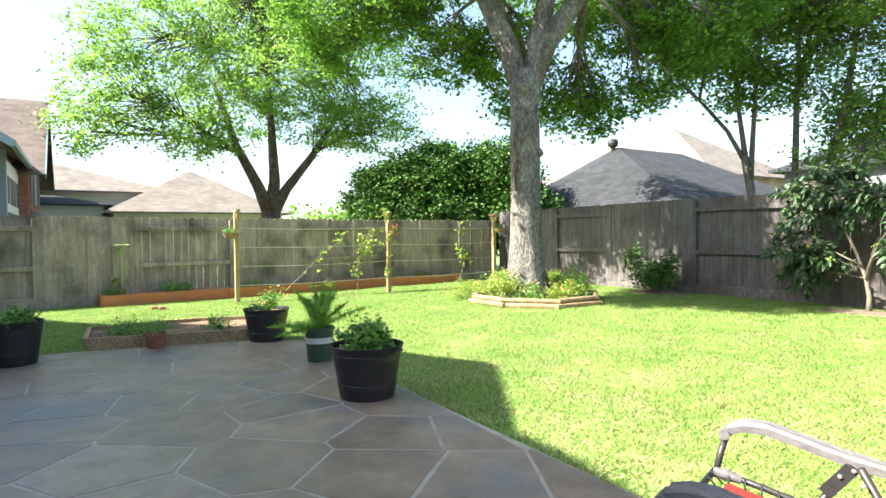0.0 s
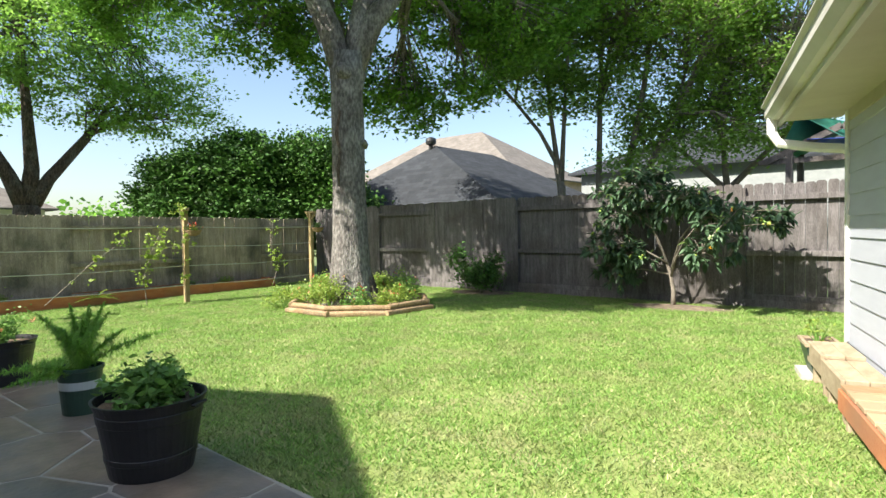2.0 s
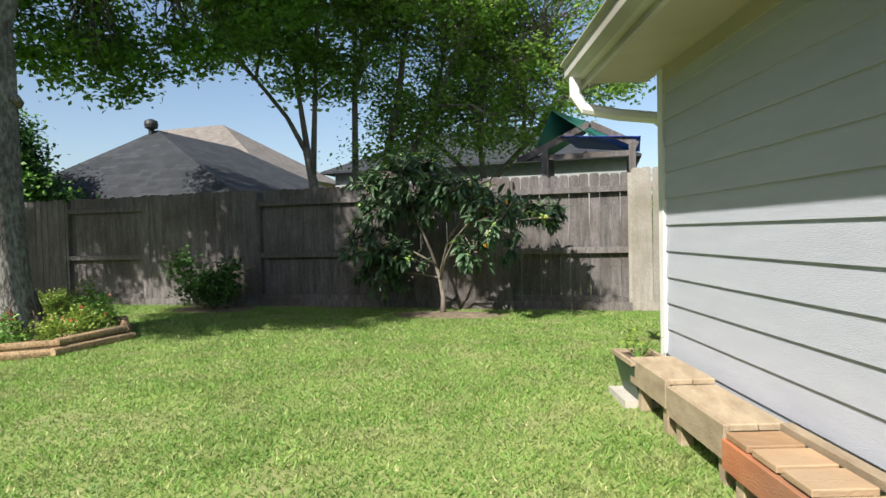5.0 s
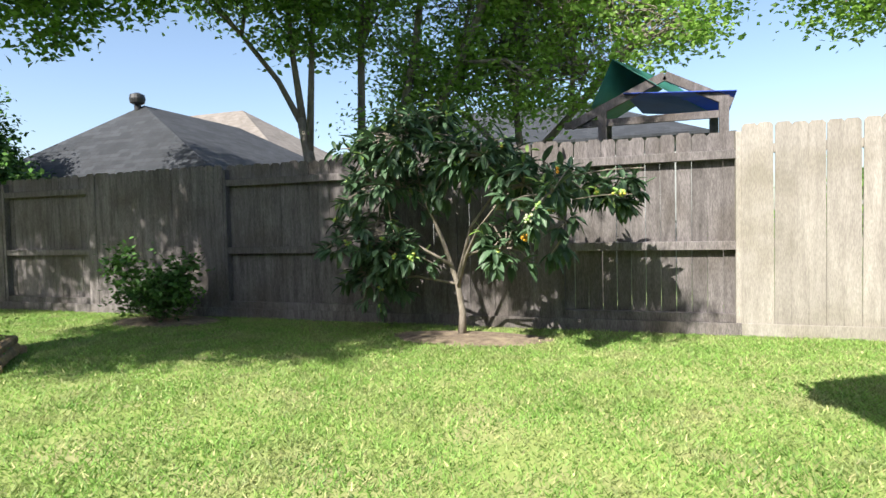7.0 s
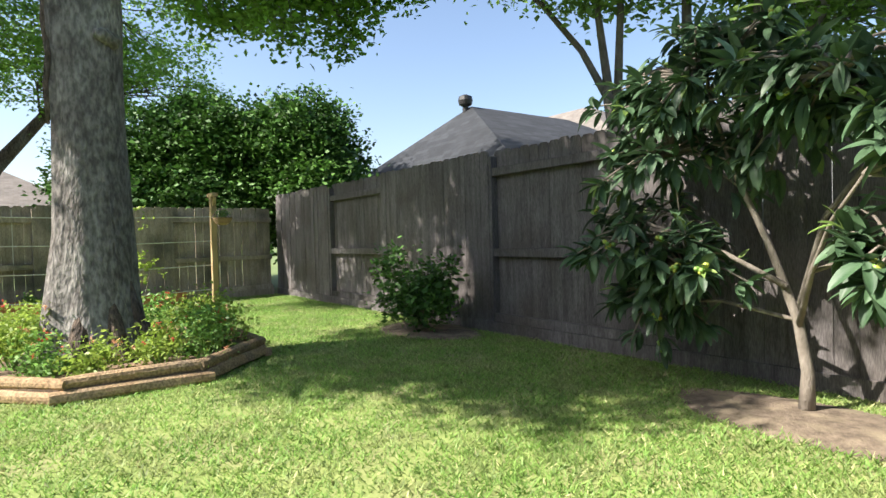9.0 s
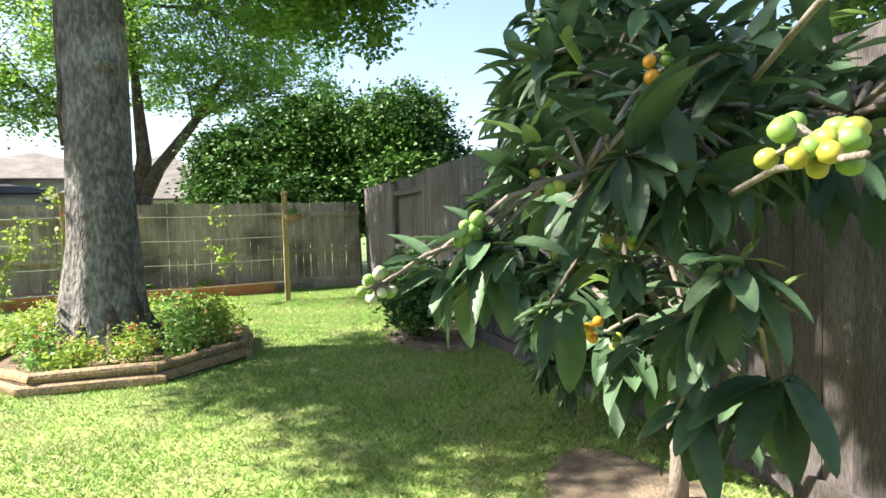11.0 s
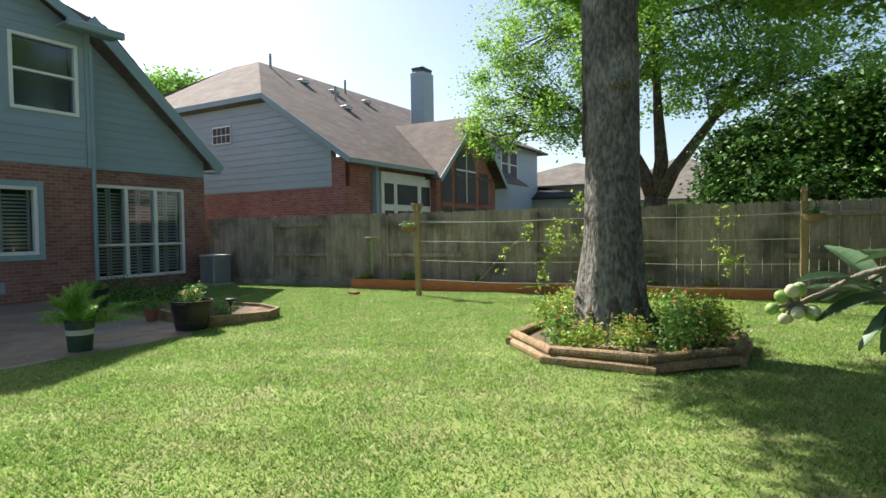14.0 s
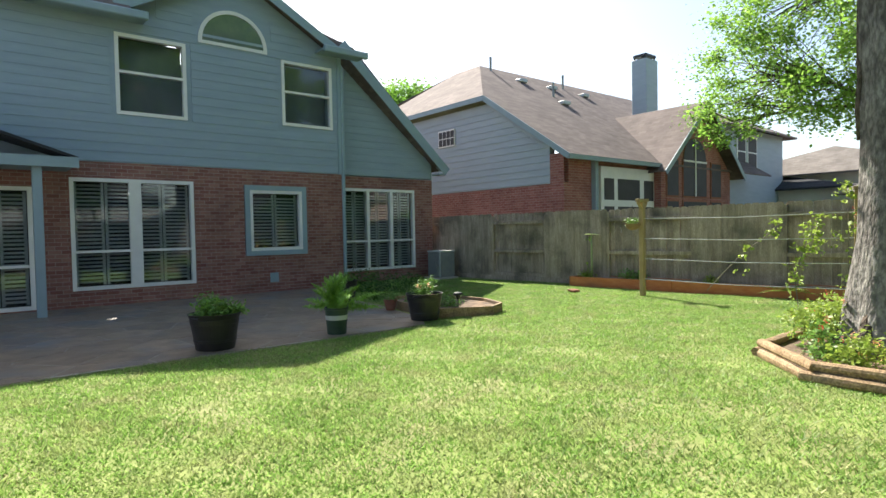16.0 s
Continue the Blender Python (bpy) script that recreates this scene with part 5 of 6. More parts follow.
basket((-10.84, 5.76, 1.42), "coco-lined hanging basket of trailing plants on the end trellis post", None)
basket((-11.0, 9.52, 1.45), "coco-lined hanging basket with red flowers on the middle trellis post", "flower")
basket((-11.2, 12.77, 1.5), "small dark hanging basket on the last trellis post", None, 0.25)


def vine(name, at, pts, label, leaf="herb_y", n=26, size=0.075):
    t = thing(name, at, label, "climbing plant")
    r = random.Random(int(at[1] * 10))
    part("stem", tube(bmesh.new(), pts, [0.008] * len(pts), 5), "bark_g", t)
    P = [Vector(p) for p in pts]
    cs = []
    for k in range(n):
        u = r.uniform(0.25, 1) * (len(P) - 1)
        i = min(int(u), len(P) - 2)
        c = P[i].lerp(P[i + 1], u - i) + Vector((r.gauss(0, .07), r.gauss(0, .09), r.gauss(0, .06)))
        for j in range(5):
            cs.append((c + Vector((r.gauss(0, .03), r.gauss(0, .04), r.gauss(0, .03))))[:])
    mesh_np("foliage", leaves(np.array(cs), size, 0.1, 1.2), None, leaf, t)


vine("grape_vine", (-11.3, 7.0, 0.17), [(0, 0, 0), (0.1, 0.35, 0.35), (0.15, 0.7, 0.7), (0.2, 1.1, 1.0), (0.2, 1.25, 1.15)], "thin grape vine climbing the trellis wires", n=16)
vine("grape_vine", (-11.05, 8.6, 0.02), [(0, 0, 0), (0, -0.05, 0.5), (0.0, 0.1, 1.0), (0.0, 0.3, 1.4)], "leafy grape vine climbing the trellis wires", n=46)
vine("grape_vine", (-11.05, 9.35, 0.02), [(0, 0, 0), (0.05, -0.05, 0.6), (0.05, -0.05, 1.3), (0.02, -0.1, 1.95)], "leafy grape vine wound round a trellis post", n=34)
vine("grape_vine", (-11.4, 11.6, 0.17), [(0, 0, 0), (0.1, 0.1, 0.5), (0.15, -0.1, 0.9), (0.2, -0.1, 1.45)], "leafy grape vine climbing the trellis wires", n=26)
pp_ = thing("stake_plant", (-12.05, 3.9, 0.17), "tall pale stem with a flat crown of light leaves", "plant")
part("stem", tube(bmesh.new(), [(0, 0, 0), (0.01, 0.01, 0.5), (0, 0, 1.02)], [0.028, 0.024, 0.018], 8, 0.1), "herb_p", pp_, smooth=True)
bm = bmesh.new()
for k in range(9):
    a = k * 0.7
    ca, sa = math.cos(a), math.sin(a)
    vs = [bm.verts.new((r_ * ca - w_ * sa, r_ * sa + w_ * ca, 1.03 + z_)) for r_, w_, z_ in ((0.0, 0.0, 0), (0.09, 0.045, 0.03), (0.19, 0.0, 0.0), (0.09, -0.045, 0.03))]
    bm.faces.new(vs)
part("leaf", bm, "herb_p", pp_, "pale flat leaf crown")
vine("young_papaya", (-12.15, 3.72, 0.17), [(0, 0, 0), (0.02, 0.02, 0.6), (0, 0, 1.1)], "thin young plant with pale top leaves in the raised bed", "herb_y", 2, 0.09)
for y, s, m in ((3.75, 0.9, "herb_y"), (4.75, 1.3, "herb"), (5.1, 1.3, "herb"), (6.6, 0.8, "herb_y"), (10.2, 0.8, "herb"), (11.2, 0.7, "herb_y")):
    clump("garden_plant", (-11.72 - 0.1015 * (y - 3.5) - 0.3, y, 0.17), [((0, 0, 0.1 * s), (0.16 * s, 0.2 * s, 0.09 * s))], 14, 22, 0.12, m, 0.05, "leafy vegetable plant in the cedar raised bed")


def spiky(name, at, n, L, label, material="herb_y", droop=0.3, w=0.03, parent=None, upright=False):
    """Long feathery fronds from a centre."""
    t = thing(name, at, label, "plant")
    r = random.Random(int(abs(at[0]) * 31))
    out = []
    for i in range(n):
        az = r.uniform(0, 6.283)
        el = r.uniform(0.98, 1.5) if upright and i % 4 else r.uniform(0.1, 0.9)
        Lr = L * r.uniform(0.6, 1.1)
        prev = None
        for j in range(28 if upright else 22):
            u = j / (27 if upright else 21)
            rad = Lr * u * math.cos(el) * (1 + 0.3 * u)
            z = Lr * u * math.sin(el) - droop * Lr * u * u
            c = np.array([rad * math.cos(az), rad * math.sin(az), z])
            fw = w * math.sin(math.pi * min(1, 0.12 + u * 0.86)) + 0.004
            for k in range(15 if upright else 9):
                d = np.array([r.gauss(0, 1), r.gauss(0, 1), r.gauss(0, 1)])
                d /= np.linalg.norm(d)
                s = np.cross(d, [0.3, 0.2, 0.9])
                s = s / (np.linalg.norm(s) + 1e-6) * 0.006
                out.append([c - s, c + d * fw * 0.6 - s * .2, c + d * fw, c + s])
    mesh_np("fronds", np.array(out), None, material, t)
    return t


spiky("spiky_plant", (-12.05, 8.1, 0.17), 9, 0.42, "spiky light green plant in the cedar raised bed")

# ---- patio pots ----
def barrel_pot(at, r, h, label, lobes, leafm, size, n, per, flowers=None, plant_label="leafy green plant growing in a black barrel planter", rz=0):
    t = thing("barrel_planter", (*at, rz), label, "planter")
    prof = [(r * 0.72, 0.0), (r * 0.735, 0.015), (r * 0.78, h * 0.22), (r * 0.795, h * 0.23), (r * 0.80, h * 0.29), (r * 0.79, h * 0.30), (r * 0.89, h * 0.72), (r * 0.905, h * 0.73), (r * 0.925, h * 0.84), (r * 0.915, h * 0.85), (r * 0.985, h * 0.985), (r, h), (r * 0.95, h), (r * 0.93, h * 0.95), (r * 0.90, h * 0.80)]
    part("tub", lathe(bmesh.new(), prof, 40), "black_pot", t, smooth=False)
    for s in (0, math.pi):
        bm = bmesh.new()
        box(bm, (r * 0.97, -0.06, h * 0.9), (r * 1.06, 0.06, h * 0.94), 0.006)
        ob = part("grip", bm, "black_pot", t)
        ob.matrix_basis = Matrix.Rotation(s + 0.5, 4, "Z")
    part("soil", lathe(bmesh.new(), [(r * 0.88, h * 0.78), (r * 0.88, h * 0.9)], 24), "soil", t)
    clump("potted_plant", (at[0], at[1], at[2] + h * 0.9), lobes, n, per, 0.09, leafm, size, plant_label, flowers=flowers, stems=16)


barrel_pot((-3.02, 5.18, 0.02), 0.3, 0.42, "round black plastic barrel planter near the patio edge", [((0, 0, 0.06), (0.24, 0.24, 0.09)), ((0.05, 0, 0.14), (0.14, 0.14, 0.09)), ((-0.2, 0.1, 0.06), (0.1, 0.12, 0.07))], "herb", 0.06, 64, 22)
barrel_pot((-6.12, 5.2, 0.02), 0.285, 0.4, "round black plastic barrel planter holding a flowering plant", [((0, 0, 0.08), (0.2, 0.2, 0.09)), ((0, 0.05, 0.17), (0.13, 0.13, 0.09))], "herb", 0.036, 40, 22, flowers=("flower_o", 7, 0.022), plant_label="bushy plant with dry reddish flower heads in a black planter")
barrel_pot((-6.2, 2.62, 0.02), 0.27, 0.45, "round black plastic barrel planter on the shaded side of the patio", [((0, 0, 0.08), (0.22, 0.22, 0.09))], "herb", 0.045, 40, 22)
gp = thing("nursery_pot", (-4.55, 5.33, 0.02), "dark green plastic nursery pot with a pale band", "planter")
part("tub", lathe(bmesh.new(), [(0.125, 0), (0.15, 0.32), (0.16, 0.325), (0.16, 0.35), (0.148, 0.35), (0.14, 0.31)], 28), "green_pot", gp)
part("label_band", lathe(bmesh.new(), [(0.1425, 0.19), (0.148, 0.25), (0.1478, 0.251), (0.142, 0.191)], 28), "shutter", gp, "faded pale label band")
spiky("foxtail_fern", (-4.55, 5.33, 0.33), 24, 0.66, "foxtail fern with arching plumes in a nursery pot", "fern", 0.22, 0.085, upright=True)

# ---- low patio bed ----
lb = thing("herb_bed", (-7.0, 4.3, 0), "low timber-edged herb bed beside the patio", "planter")
bm = bmesh.new()
LBP = [(-6.72, 3.25), (-7.75, 3.3), (-7.85, 4.7), (-7.6, 5.35), (-7.2, 5.55), (-6.3, 5.15)]
for i in range(6):
    (x0, y0), (x1, y1) = LBP[i], LBP[(i + 1) % 6]
    part("board", beam(bmesh.new(), (x0 + 7, y0 - 4.3, 0.075), (x1 + 7, y1 - 4.3, 0.075), 0.05, 0.15), "log", lb)
part("soil", prism(bmesh.new(), [((x + 7) * 0.97, (y - 4.3) * 0.97) for x, y in LBP], -0.02, 0.1), "soil", lb)
clump("herb_patch", (-7.3, 3.8, 0.1), [((0, 0, 0.05), (0.5, 0.4, 0.06))], 60, 26, 0.14, "herb", 0.04, "dense green herbs filling half of the low timber bed")
clump("herb_patch", (-7.0, 4.75, 0.1), [((0, 0, 0.07), (0.3, 0.15, 0.07))], 22, 26, 0.14, "herb", 0.035, "feathery green herb in the low timber bed")
tp = thing("terracotta_pot", (-6.35, 3.95, 0.02), "small terracotta pot on the patio by the herb bed", "planter")
part("tub", lathe(bmesh.new(), [(0.075, 0), (0.105, 0.15), (0.12, 0.152), (0.12, 0.19), (0.105, 0.19), (0.1, 0.15)], 24), "terracotta", tp)
clump("potted_herb", (-6.35, 3.95, 0.19), [((0, 0, 0.09), (0.15, 0.15, 0.09))], 18, 24, 0.1, "herb", 0.03, "feathery herb in a small terracotta pot")
for x, y, s in ((-7.9, 0.6, 1.2), (-8.3, 1.6, 1.1), (-7.2, 2.2, 1.0)):
    clump("low_shrub", (x, y, 0), [((0, 0, 0.2 * s), (0.4 * s, 0.35 * s, 0.2 * s))], 30, 30, 0.2, "leaf_d", 0.05, "low dark green shrub in the shade of the house", "shrub")
sl = thing("solar_light", (-6.75, 5.25, 0), "small round-capped stake light at the corner of the herb bed", "garden light")
part("stake", tube(bmesh.new(), [(0, 0, 0), (0, 0, 0.3)], [0.008, 0.008], 8), "metal", sl)
part("lamp", lathe(bmesh.new(), [(0.02, 0.27), (0.04, 0.33), (0.075, 0.35), (0.07, 0.375), (0.02, 0.385)], 16), "metal", sl)
bk = thing("loose_bricks", (-10.75, 4.35, 0), "two red bricks lying in the grass", "brick")
part("brick", BX((-0.1, -0.05, 0), (0.1, 0.05, 0.06), 0.004), "terracotta", bk)
part("brick", BX((-0.02, 0.08, 0), (0.18, 0.18, 0.06), 0.004), "terracotta", bk)
ac = thing("air_conditioner", (-11.54, -0.95, 0), "grey outdoor air-conditioning unit beside the brick wall", "air conditioner")
part("cabinet", BX((0.02, 0.02, 0.06), (0.56, 0.56, 0.76), 0.02), "ac", ac)
part("lid", BX((0, 0, 0.76), (0.58, 0.58, 0.8), 0.015), "shutter", ac)
bm = bmesh.new()
for i in range(15):
    box(bm, (0.04 + i * 0.034, 0.562, 0.1), (0.052 + i * 0.034, 0.572, 0.74))
    box(bm, (0.562, 0.04 + i * 0.034, 0.1), (0.572, 0.052 + i * 0.034, 0.74))
part("grille", bm, "ac", ac)
part("pad", BX((-0.02, -0.05, 0), (0.65, 0.65, 0.06)), "concrete", ac)

# ---- plank bench along the wing ----
for i, (s0, L, z, red, depth) in enumerate(((0.3, 0.62, 0.34, False, 0.31), (0.93, 0.68, 0.31, False, 0.31), (1.63, 3.0, 0.29, True, 0.33))):
    b = thing("plank_bench", WING @ pose(s0, -depth - 0.03, 0), ("low slatted bench of bright cedar planks along the wall" if red else "short weathered plank bench along the wall"), "bench", "low benches along the wing")
    if red:
        n = 14
        for k in range(n):
            part("plank", BX((k * L / n + 0.02, 0.012, z - 0.03 + 0.004 * ((k * 7) % 3)), ((k + 1) * L / n - 0.018, depth - 0.07 - 0.006 * ((k * 5) % 4), z + 0.004 * ((k * 7) % 3)), 0.004), "plank", b)
        part("back_plank", BX((0, depth - 0.066, z - 0.01), (L, depth - 0.01, z + 0.03), 0.004), "plank_old", b, "weathered back board")
        part("apron", BX((0, 0.0, z - 0.17), (L, 0.03, z - 0.034), 0.004), "cedar", b, "orange-red front board")
    else:
        part("plank", BX((0, 0.03, z - 0.035), (L, depth * 0.52, z), 0.005), "plank_old", b)
        part("plank", BX((0, depth * 0.53, z - 0.035), (L, depth - 0.02, z), 0.005), "plank_old", b)
        part("apron", BX((0, 0.0, z - 0.17), (L, 0.03, z - 0.002), 0.004), "plank_old", b)
        part("end_board", BX((0.002, 0.03, z - 0.17), (0.03, depth - 0.02, z - 0.036)), "plank_old", b)
    for u in ((0.06, L - 0.12) if not red else (0.06, L / 2, L - 0.12)):
        for v in (0.032, depth - 0.1):
            part("leg", BX((u, v, 0), (u + 0.07, v + 0.07, z - 0.036), 0.003), "plank_old", b)
tr = thing("window_box", WING @ pose(-0.02, -0.36, 0), "long dark trough planter with tan rim and straggly seedlings", "planter")
bm = bmesh.new()
prism(bm, [(0.04, 0.06), (0.38, 0.06), (0.38, 0.2), (0.04, 0.2)], 0.05, 0.3, [(0, 0), (0.42, 0), (0.42, 0.26), (0, 0.26)])
part("trough", bm, "green_pot", tr)
bm = BX((-0.01, -0.01, 0.3), (0.43, 0.015, 0.33))
box(bm, (-0.01, 0.245, 0.3), (0.43, 0.27, 0.33)), box(bm, (-0.01, 0.015, 0.3), (0.015, 0.245, 0.33)), box(bm, (0.405, 0.015, 0.3), (0.43, 0.245, 0.33))
part("rim", bm, "plank_old", tr)
part("soil", BX((0.015, 0.015, 0.3), (0.405, 0.245, 0.31)), "soil", tr)
part("base_board", BX((-0.03, -0.03, 0.0), (0.36, 0.2, 0.05)), "concrete", tr)
w = WING @ Vector((0.2, -0.24, 0.31))
clump("seedling", tuple(w), [((0, 0, 0.12), (0.12, 0.1, 0.1))], 12, 8, 0.09, "herb_y", 0.04, "straggly yellowing seedlings in a trough planter", stems=10)

# ---- shrub at the back fence ----
clump("shrub", (-7.15, 13.85, 0), [((0.05, -0.05, 0.38), (0.55, 0.35, 0.33)), ((0.15, 0, 0.4), (0.5, 0.3, 0.25)), ((0.4, 0, 0.65), (0.22, 0.2, 0.25)), ((-0.45, -0.05, 0.75), (0.22, 0.2, 0.22))], 130, 26, 0.18, "leaf_d", 0.08, "small dark leafy shrub in bare soil before the back fence", "shrub", stems=30, twig="bark_g")
for (cx, cy, rx, ry, lab) in ((-2.9, 13.72, 0.85, 0.42, "bare brown mulch ring under the loquat tree"), (-7.1, 13.95, 0.8, 0.5, "bare dark soil ring under the shrub")):
    bm = bmesh.new()
    ring = [bm.verts.new((rx * math.cos(a) * (1 + 0.1 * math.sin(3 * a)), ry * math.sin(a), 0.003)) for a in [2 * math.pi * k / 28 for k in range(28)]]
    mid = [bm.verts.new((rx * 0.6 * math.cos(a), ry * 0.6 * math.sin(a), 0.03)) for a in [2 * math.pi * k / 28 for k in range(28)]]
    for k in range(28):
        bm.faces.new((ring[k], ring[(k + 1) % 28], mid[(k + 1) % 28], mid[k]))
    bm.faces.new(mid)
    ob = part("mulch", bm, "straw")
    ob.location = (cx, cy, 0)
    tagged(ob, lab, "mulch", kind="structure")

# ---- neighbour's house beyond the side fence ----
nb = thing("neighbour_house", (-13.9, 1.65, 0), "two-storey house with brown roof, pale blue siding and red brick", "house")
NO = Vector((13.9, -1.65, 0))


def np_(x, y, z):
    return (x + NO.x, y + NO.y, z)


def solid(pts2, axis, c0, c1):
    """A polygon in the yz plane (axis x) or xz plane (axis y), extruded from c0 to c1."""
    bm = bmesh.new()
    f = (lambda c, u, v: np_(c, u, v)) if axis == "x" else (lambda c, u, v: np_(u, c, v))
    a = [bm.verts.new(f(c0, u, v)) for u, v in pts2]
    b = [bm.verts.new(f(c1, u, v)) for u, v in pts2]
    bm.faces.new(a), bm.faces.new(b[::-1])
    for i in range(len(pts2)):
        j = (i + 1) % len(pts2)
        bm.faces.new((a[i], b[i], b[j], a[j]))
    return bm


upart("wall", solid([(1.65, -0.1), (-11, -0.1), (-11, 2.66), (1.65, 2.66)], "x", -13.9, -14.1), "brick_n", nb)
upart("wall", solid([(1.65, -0.1), (1.65, 3.5), (1.15, 3.5), (1.15, -0.1)], "x", -13.88, -13.9), "brick_n", nb)
part("wall", solid([(1.15, 2.66), (-11, 2.66), (-11, 5.4), (-1.2, 5.4), (1.15, 3.8)], "x", -13.88, -14.1), "siding_n", nb)
z = 2.7
while z < 5.3:
    y1 = 1.1 if z < 3.7 else 1.15 - (z - 3.6) * 1.5
    bm = bmesh.new()
    beam(bm, np_(-13.872, -11, z + 0.01), np_(-13.872, y1, z + 0.01), 0.02, 0.02)
    part("lap", bm, "siding_n", nb)
    z += 0.2
upart("wall", solid([(-14.1, -0.1), (-18.4, -0.1), (-18.4, 3.5), (-14.1, 3.5)], "y", 1.65, 1.5), "brick_n", nb)
upart("roof", slab(bmesh.new(), [np_(-13.6, 2.05, 3.42), np_(-13.6, -1.3, 5.62), np_(-16.6, -4.6, 7.8), np_(-27, -4.6, 7.8), np_(-27, 2.05, 3.42)], 0.06), "shingle", nb, "brown shingled roof")
bm = slab(bmesh.new(), [np_(-13.6, -1.3, 5.62), np_(-13.6, -9, 5.62), np_(-16.6, -6.0, 7.8), np_(-16.6, -4.6, 7.8)], 0.06)
slab(bm, [np_(-16.6, -4.6, 7.8), np_(-16.6, -6.0, 7.8), np_(-13.6, -11, 5.6), np_(-27, -11, 5.6), np_(-27, -4.6, 7.8)], 0.06)
upart("roof", bm, "shingle", nb, "brown shingled roof")
part("bargeboard", beam(bmesh.new(), np_(-13.6, 2.05, 3.34), np_(-13.6, -1.3, 5.54), 0.03, 0.16), "trim_b", nb)
part("bargeboard", beam(bmesh.new(), np_(-13.6, -1.3, 5.54), np_(-13.6, -9, 5.54), 0.03, 0.16), "trim_b", nb)
part("gutter", beam(bmesh.new(), np_(-13.6, 2.06, 3.34), np_(-18.3, 2.06, 3.34), 0.1, 0.12), "trim_b", nb)
upart("wall", BX(np_(-14.3, 1.0, 2.6), np_(-13.905, 1.495, 3.5)), "brick_n", nb)
# small side window
bm = BX(np_(-13.87, -3.86, 4.27), np_(-13.83, -2.98, 4.85))
part("window_frame", bm, "white", nb)
for u in range(4):
    for v in range(2):
        part("pane", BX(np_(-13.835, -3.82 + u * 0.21, 4.31 + v * 0.26), np_(-13.825, -3.64 + u * 0.21, 4.54 + v * 0.26)), "screen", nb)
# cream window bay
part("window_surround", BX(np_(-18.35, 1.65, 1.2), np_(-15.45, 1.78, 3.2)), "white", nb)
for x0, x1 in ((-18.3, -17.75), (-17.5, -16.3), (-16.1, -15.6)):
    for z0, z1 in ((1.35, 2.0), (2.2, 2.85)):
        part("pane", BX(np_(x0, 1.78, z0), np_(x1, 1.79, z1)), "screen", nb)
part("downspout", BX(np_(-15.3, 1.65, 0), np_(-15.15, 1.8, 3.4)), "trim_b", nb)
# brick gable with arched windows
upart("wall", solid([(-18.4, -0.1), (-23.3, -0.1), (-23.3, 3.3), (-20.9, 5.45), (-18.4, 3.3)], "y", 2.0, 1.7), "brick_n", nb)
bm = slab(bmesh.new(), [np_(-18.0, 2.4, 3.15), np_(-20.9, 2.4, 5.7), np_(-20.9, -1.6, 5.7), np_(-18.0, 1.2, 3.15)], 0.05)
slab(bm, [np_(-20.9, 2.4, 5.7), np_(-23.7, 2.4, 3.15), np_(-23.7, 1.2, 3.15), np_(-20.9, -1.6, 5.7)], 0.05)
upart("roof", bm, "shingle", nb)
bm = bmesh.new()
beam(bm, np_(-18.0, 2.42, 3.08), np_(-20.9, 2.42, 5.62), 0.03, 0.16)
beam(bm, np_(-20.9, 2.42, 5.62), np_(-23.7, 2.42, 3.08), 0.03, 0.16)
part("bargeboard", bm, "trim_b", nb)
for x0, x1, z0, z1 in ((-19.45, -18.75, 2.4, 3.6), (-22.5, -21.8, 2.4, 3.6), (-21.4, -19.8, 2.4, 3.6), (-19.45, -18.75, 1.3, 2.2), (-21.4, -19.8, 1.3, 2.2), (-22.5, -21.8, 1.3, 2.2)):
    part("window_frame", BX(np_(x0 - 0.06, 2.0, z0 - 0.06), np_(x1 + 0.06, 2.03, z1 + 0.06)), "terracotta", nb)
    part("pane", BX(np_(x0, 2.03, z0), np_(x1, 2.04, z1)), "screen", nb)
bm = bmesh.new()
vs = [bm.verts.new(np_(-20.6 + 0.8 * math.cos(math.pi * k / 16), 2.035, 3.6 + 0.8 * math.sin(math.pi * k / 16))) for k in range(17)]
bm.faces.new(vs)
part("pane", bm, "screen", nb)
bm = bmesh.new()
box(bm, np_(-20.63, 2.04, 2.4), np_(-20.57, 2.06, 4.4)), box(bm, np_(-21.4, 2.04, 3.57), np_(-19.8, 2.06, 3.63))
part("muntin", bm, "white", nb)
# chimney and two-storey part
part("chimney", BX(np_(-24.1, -2.1, 5.5), np_(-23.2, -1.4, 8.5), 0.02), "siding_n", nb)
part("chimney_cap", BX(np_(-24.05, -2.05, 8.62), np_(-23.25, -1.45, 8.72)), "metal", nb)
bm = bmesh.new()
for x, y in ((-24.0, -2.0), (-23.3, -2.0), (-24.0, -1.5), (-23.3, -1.5)):
    box(bm, np_(x - 0.03, y - 0.03, 8.5), np_(x + 0.03, y + 0.03, 8.6))
part("chimney_stay", bm, "metal", nb)
part("wall", BX(np_(-31, -4, 0), np_(-24.6, 1.0, 5.5)), "siding_n", nb)
for x0, x1 in ((-26.9, -26.2), (-28.0, -27.2)):
    part("window_frame", BX(np_(x0 - 0.08, 1.0, 3.72), np_(x1 + 0.08, 1.04, 5.28)), "white", nb)
    part("pane", BX(np_(x0, 1.04, 3.8), np_(x1, 1.05, 4.48)), "screen", nb)
    part("pane", BX(np_(x0, 1.04, 4.54), np_(x1, 1.05, 5.2)), "screen", nb)
